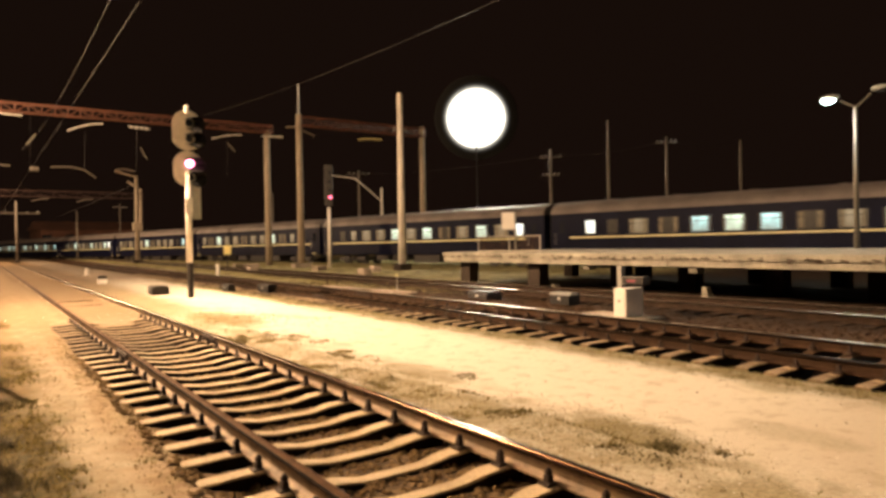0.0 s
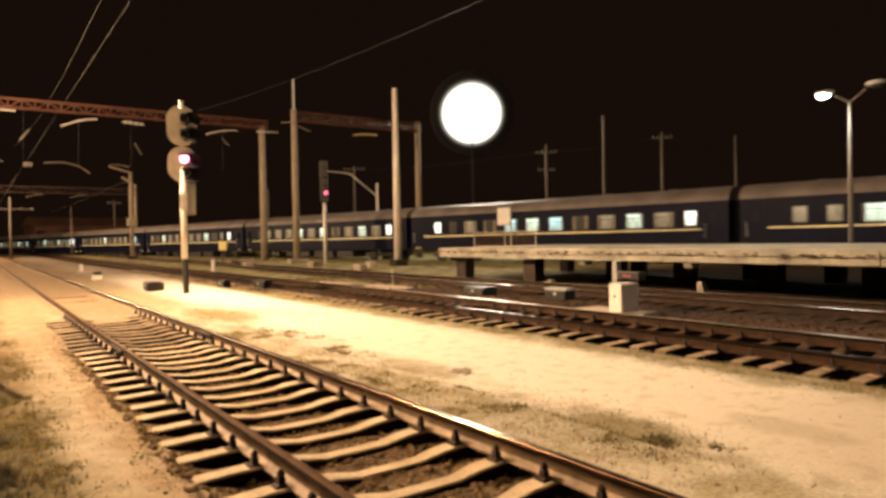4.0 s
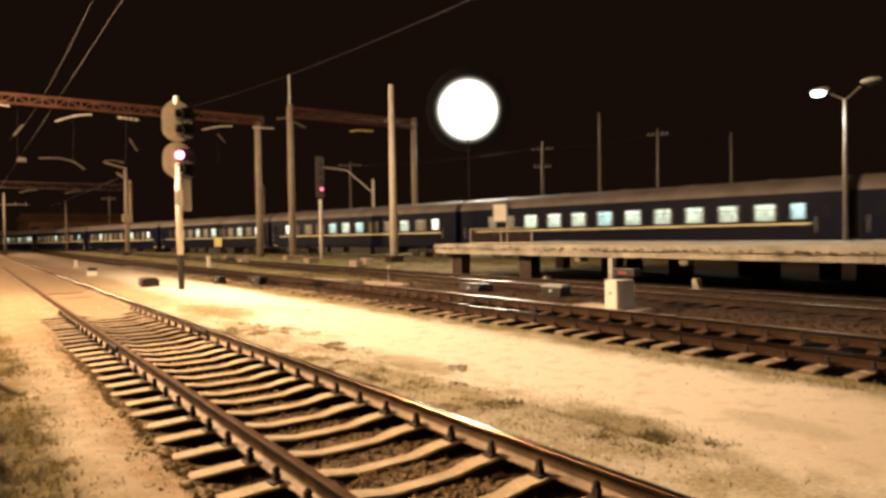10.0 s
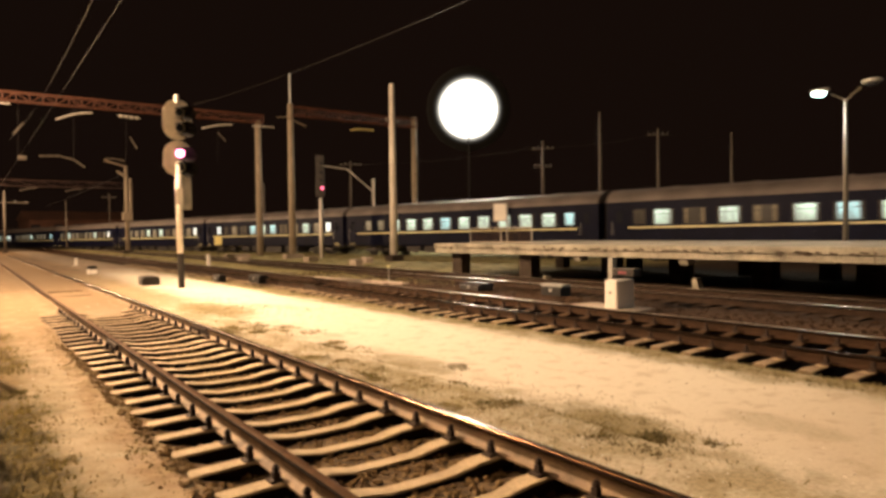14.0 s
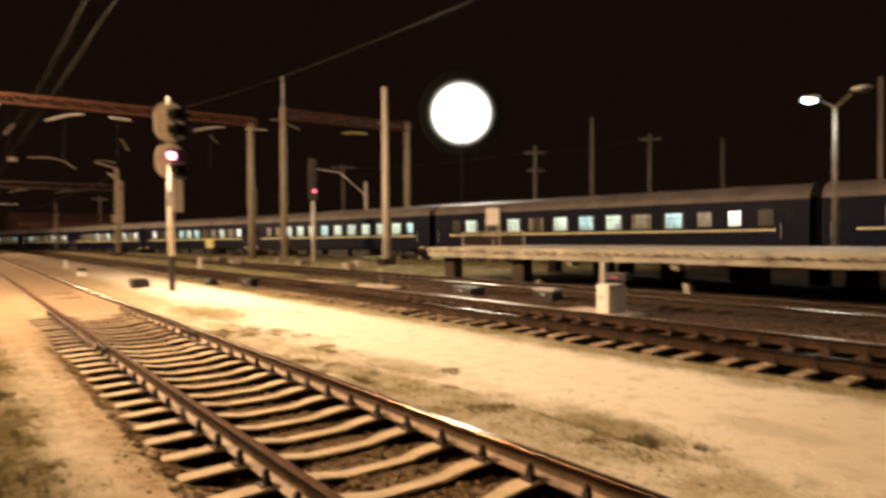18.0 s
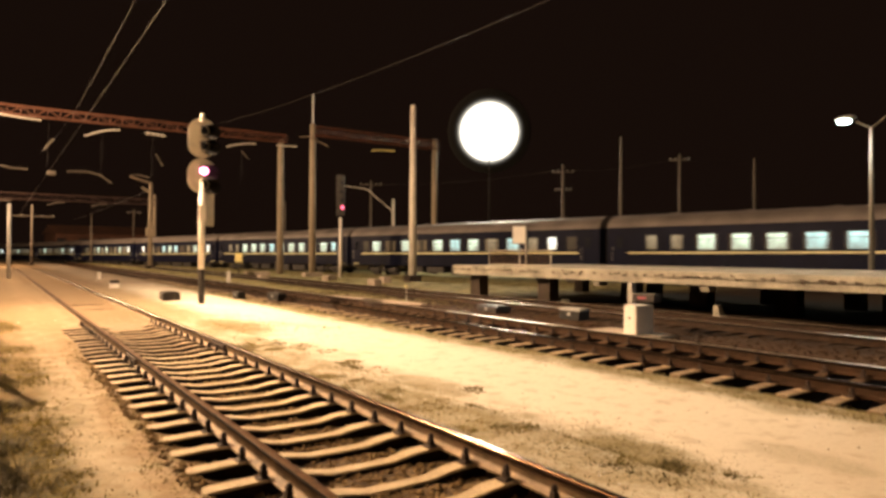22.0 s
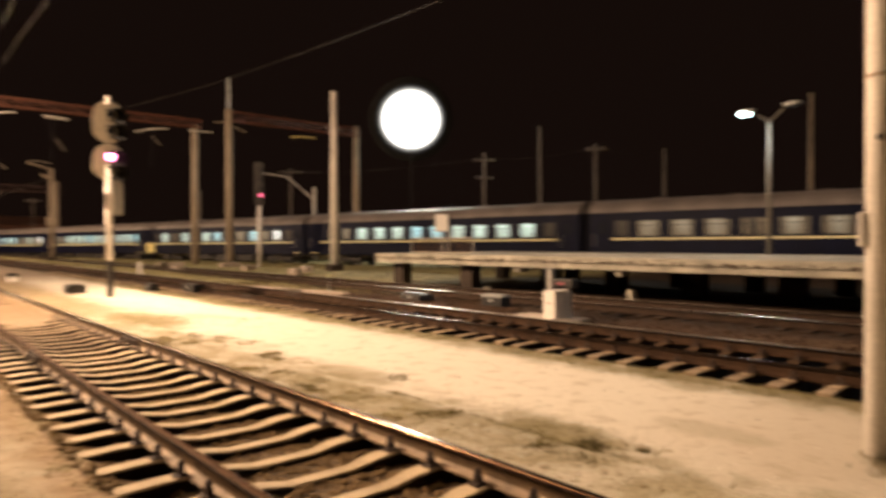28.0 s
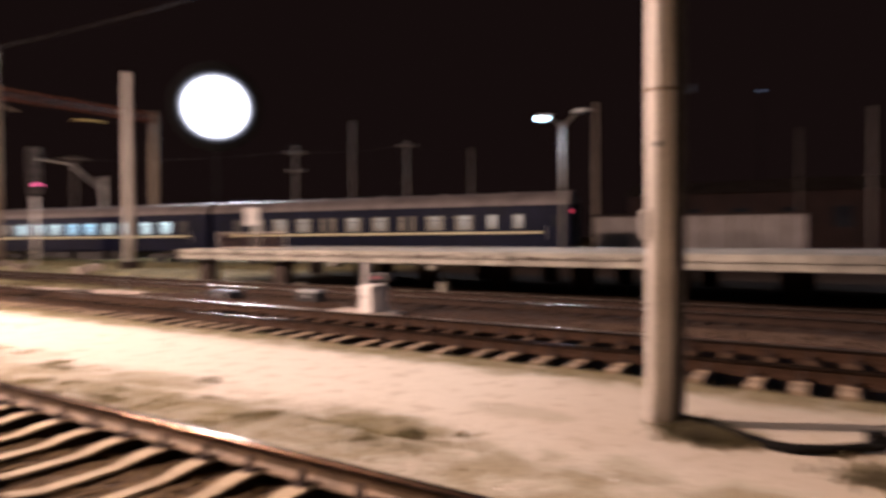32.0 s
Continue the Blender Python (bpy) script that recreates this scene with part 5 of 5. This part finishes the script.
for (x0, y0), (x1, y1), z0, z1 in (((42.2, 42.7), (47.0, 34.0), 9.4, 9.9), ((47.0, 34.0), (51.8, 30.3), 9.9, 9.6), ((35.3, 66.2), (42.2, 42.7), 9.6, 9.4)):
    wire("line_wire", sagging((x0, y0, z0), (x1, y1, z1), 0.4), 0.012, "slack wire between the line poles")
hose = wire("ground_cable", [(6.42, 1.5, 0.02), (6.28, 1.21, 0.02), (6.10, 0.97, 0.02), (5.92, 0.7, 0.03), (5.90, 0.55, 0.035), (5.97, 0.37, 0.04), (6.06, 0.23, 0.04), (6.18, 0.08, 0.05), (6.22, -0.08, 0.07), (6.22, -0.06, 0.16), (6.22, 0.03, 0.15), (6.22, 0.04, 0.06), (6.24, -0.06, 0.09), (6.4, -0.2, 0.10), (6.56, -0.34, 0.05), (6.8, -0.5, 0.06)], 0.045, "thick black cable lying from the mast to the platform")
hose.data.materials[0] = HOSE


# ---- grass, weeds and stones ----
def blades(spots, height, mat, name, label, per=26, spread=0.22):
    vs, fs = [], []
    for x, y in spots:
        k = rng.integers(per // 2, per)
        for _ in range(k):
            bx, by = x + rng.normal() * spread, y + rng.normal() * spread
            h, a, lean = height * rng.uniform(0.35, 1.0), rng.uniform(0, 6.28), rng.uniform(0.5, 1.7)
            z = ground_z(bx, by) - 0.01
            w = rng.uniform(0.004, 0.010)
            dx, dy = math.cos(a), math.sin(a)
            i = len(vs)
            vs += [(bx - dy * w, by + dx * w, z), (bx + dy * w, by - dx * w, z), (bx + dx * h * lean * 0.4 + dy * w * 0.7, by + dy * h * lean * 0.4 - dx * w * 0.7, z + h * 0.6),
                   (bx + dx * h * lean * 0.4 - dy * w * 0.7, by + dy * h * lean * 0.4 + dx * w * 0.7, z + h * 0.6), (bx + dx * h * lean, by + dy * h * lean, z + h)]
            fs += [(i, i + 1, i + 2, i + 3), (i + 3, i + 2, i + 4)]
    return heap(name, vs, fs, mat, label, "grass")


edge_spots = [(min(8.55, rng.normal(8.05, 0.25)), rng.uniform(-2, 30)) for _ in range(900)]
blades(edge_spots, 0.042, GRASS, "grass_fringe", "thin dry grass along the second track's sleepers", spread=0.15)
left_spots = [(0.55 - abs(rng.normal()) * 0.5, rng.uniform(2.0, 20)) for _ in range(900)]
left_spots = [(x, y) for x, y in left_spots if noise.noise((x * 0.9, y * 0.7, 5)) > -0.4 + 0.4 * x]
blades(left_spots, 0.055, VERGE, "grass_verge", "patchy dry grass beside the footpath", spread=0.1)
side_spots = [(rng.normal(1.12, 0.14), rng.uniform(2, 14)) for _ in range(240)] + [(3.65 + abs(rng.normal()) * 0.5, rng.uniform(2.5, 13)) for _ in range(230)]
blades(side_spots, 0.034, VERGE, "track_grass", "sparse grass tufts beside the near track", per=16)
tuft = [(4.7 + rng.normal() * 0.28, 3.9 + rng.normal() * 0.5) for _ in range(160)]
blades(tuft, 0.026, GRASS, "grass_patch", "flattened patch of grass on the sand")
clumps = [(3.75 + 1.5 * rng.random() ** 1.6, rng.uniform(3.0, 13)) for _ in range(46)]
blades([(x + rng.normal() * 0.07, y + rng.normal() * 0.12) for x, y in clumps for _ in range(int(rng.integers(3, 10)))], 0.045, VERGE, "grass_tufts", "olive tufts of grass scattered on the sand", spread=0.05)
foot = [(6.03 + rng.normal() * 0.12, 1.2 + rng.normal() * 0.17) for _ in range(130)] + [(5.62 + rng.normal() * 0.12, -0.05 + rng.normal() * 0.12) for _ in range(30)] + [(6.27 + rng.normal() * 0.08, 1.43 + rng.normal() * 0.1) for _ in range(50)]
blades(foot, 0.085, BUSH, "mast_weeds", "dark weeds round the foot of the mast", spread=0.09)
blades([(4.72 + rng.normal() * 0.06, 3.5 + rng.normal() * 0.05) for _ in range(9)], 0.065, BUSH, "weed", "small dark weed on the sand", spread=0.05)
blades([(0.05 + rng.normal() * 0.09, y + rng.normal() * 0.12) for y in (5.2, 5.9, 7.0, 9.0) for _ in range(14)], 0.13, BUSH, "verge_weeds", "clumps of dark weeds at the edge of the path", spread=0.06)
blades([(rng.uniform(13, 17), rng.uniform(17, 60)) for _ in range(330)], 0.15, GRASS, "far_grass", "dry grass between the far tracks", spread=0.5)
blades([(rng.normal(5.2, 0.7), rng.normal(16, 1.6)) for _ in range(60)], 0.07, GRASS, "grass_patch", "dark grass patch on the sand further off")


def stones(name, xy, size, mat, label, sink=0.3):
    ico = [(0, 0, 1), (0.9, 0, 0.3), (0.28, 0.85, 0.3), (-0.72, 0.53, 0.3), (-0.72, -0.53, 0.3), (0.28, -0.85, 0.3), (0, 0, -0.6)]
    tri = [(0, 1, 2), (0, 2, 3), (0, 3, 4), (0, 4, 5), (0, 5, 1), (6, 2, 1), (6, 3, 2), (6, 4, 3), (6, 5, 4), (6, 1, 5)]
    vs, fs = [], []
    for x, y in xy:
        s, a = size * (0.45 + 1.3 * rng.random() ** 2), rng.uniform(0, 6.28)
        q = rng.uniform(0.7, 1.3, 3)
        z = ground_z(x, y) + s * sink * 0.5
        i = len(vs)
        c, d = math.cos(a), math.sin(a)
        for u, v, w in ico:
            u, v, w = u * q[0] * s, v * q[1] * s, w * q[2] * s * 0.8
            vs.append((x + u * c - v * d, y + u * d + v * c, z + w))
        fs += [(i + p, i + r, i + t) for p, r, t in tri]
    return heap(name, vs, fs, mat, label, "gravel")


stones("ballast", [(rng.uniform(1.2, 3.4), 1.5 + 11.3 * rng.random() ** 1.15) for _ in range(11000)], 0.023, STONE, "small brown ballast stones between the sleepers")
stones("yard_ballast", [(rng.uniform(8.6, 14), rng.uniform(-3, 30)) for _ in range(8000)], 0.03, BROWNSTONE, "dark oily ballast round the far tracks")
stones("pebbles", [(rng.uniform(0.2, 8), rng.uniform(1, 20)) for _ in range(420)] + [(3.65 + abs(rng.normal()) * 0.8, rng.uniform(1.5, 10)) for _ in range(260)], 0.010, MAST, "scattered pebbles on the sand")
stones("clods", [(rng.uniform(3.6, 8), rng.uniform(2.8, 15)) for _ in range(450)], 0.009, CLOD, "small crumbs of trodden earth on the sand", 0.1)
stones("shoulder_stones", [(rng.normal(1.22, 0.13), rng.uniform(1.5, 15)) for _ in range(420)], 0.012, STONE, "brown stones spilled along the sleeper ends")

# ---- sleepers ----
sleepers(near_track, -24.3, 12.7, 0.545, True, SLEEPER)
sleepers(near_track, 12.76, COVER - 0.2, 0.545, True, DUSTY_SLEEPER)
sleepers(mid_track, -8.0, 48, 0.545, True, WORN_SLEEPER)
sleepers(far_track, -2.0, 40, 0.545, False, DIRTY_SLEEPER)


# ---- what moves ----
def motions():
    gap0 = 52.72 - 20.38  # the leading gap's way along the line, from the point abreast of the near mast
    cs, sn = math.cos(radians(TRAIN_TURN)), math.sin(radians(TRAIN_TURN))

    def gone(t):
        u = t / 8
        return gap0 + 25.66 * u + 0.175 * u * (u - 1) + 0.1 * u * (u - 1) * (u - 2) + float(np.interp(t, (0, 8, 12, 15, 18, 21, 28, 30, 32), (0.12, 0.2, 0.35, 0.68, 1.08, 1.1, 1.12, 0.85, 0.92)))

    def coach_pose(i, t):
        s = gone(t) + 12.55 + (7 - i) * 25.1 - (0.8 if i > 10 else 0.4 if i == 10 else 0)
        along = s * cs
        return pose(TRAIN_X0 + TRAIN_SLOPE * along, along, 0.07 + TRAIN_GRADE * s, math.degrees(math.atan(TRAIN_GRADE)), 0, TRAIN_TURN)

    for i, car in enumerate(coaches):
        walk(car, [(t, coach_pose(i, t)) for t in range(0, 33, 2)])
    for i in range(7, len(coaches)):
        for w in wheelsets[i]:
            y = w.location.y
            walk(w, [(k * 0.2, pose(0, y, 0.475, -math.degrees((gone(k * 0.2) - gap0) / 0.475), 0, 0)) for k in range(161)])


motions()
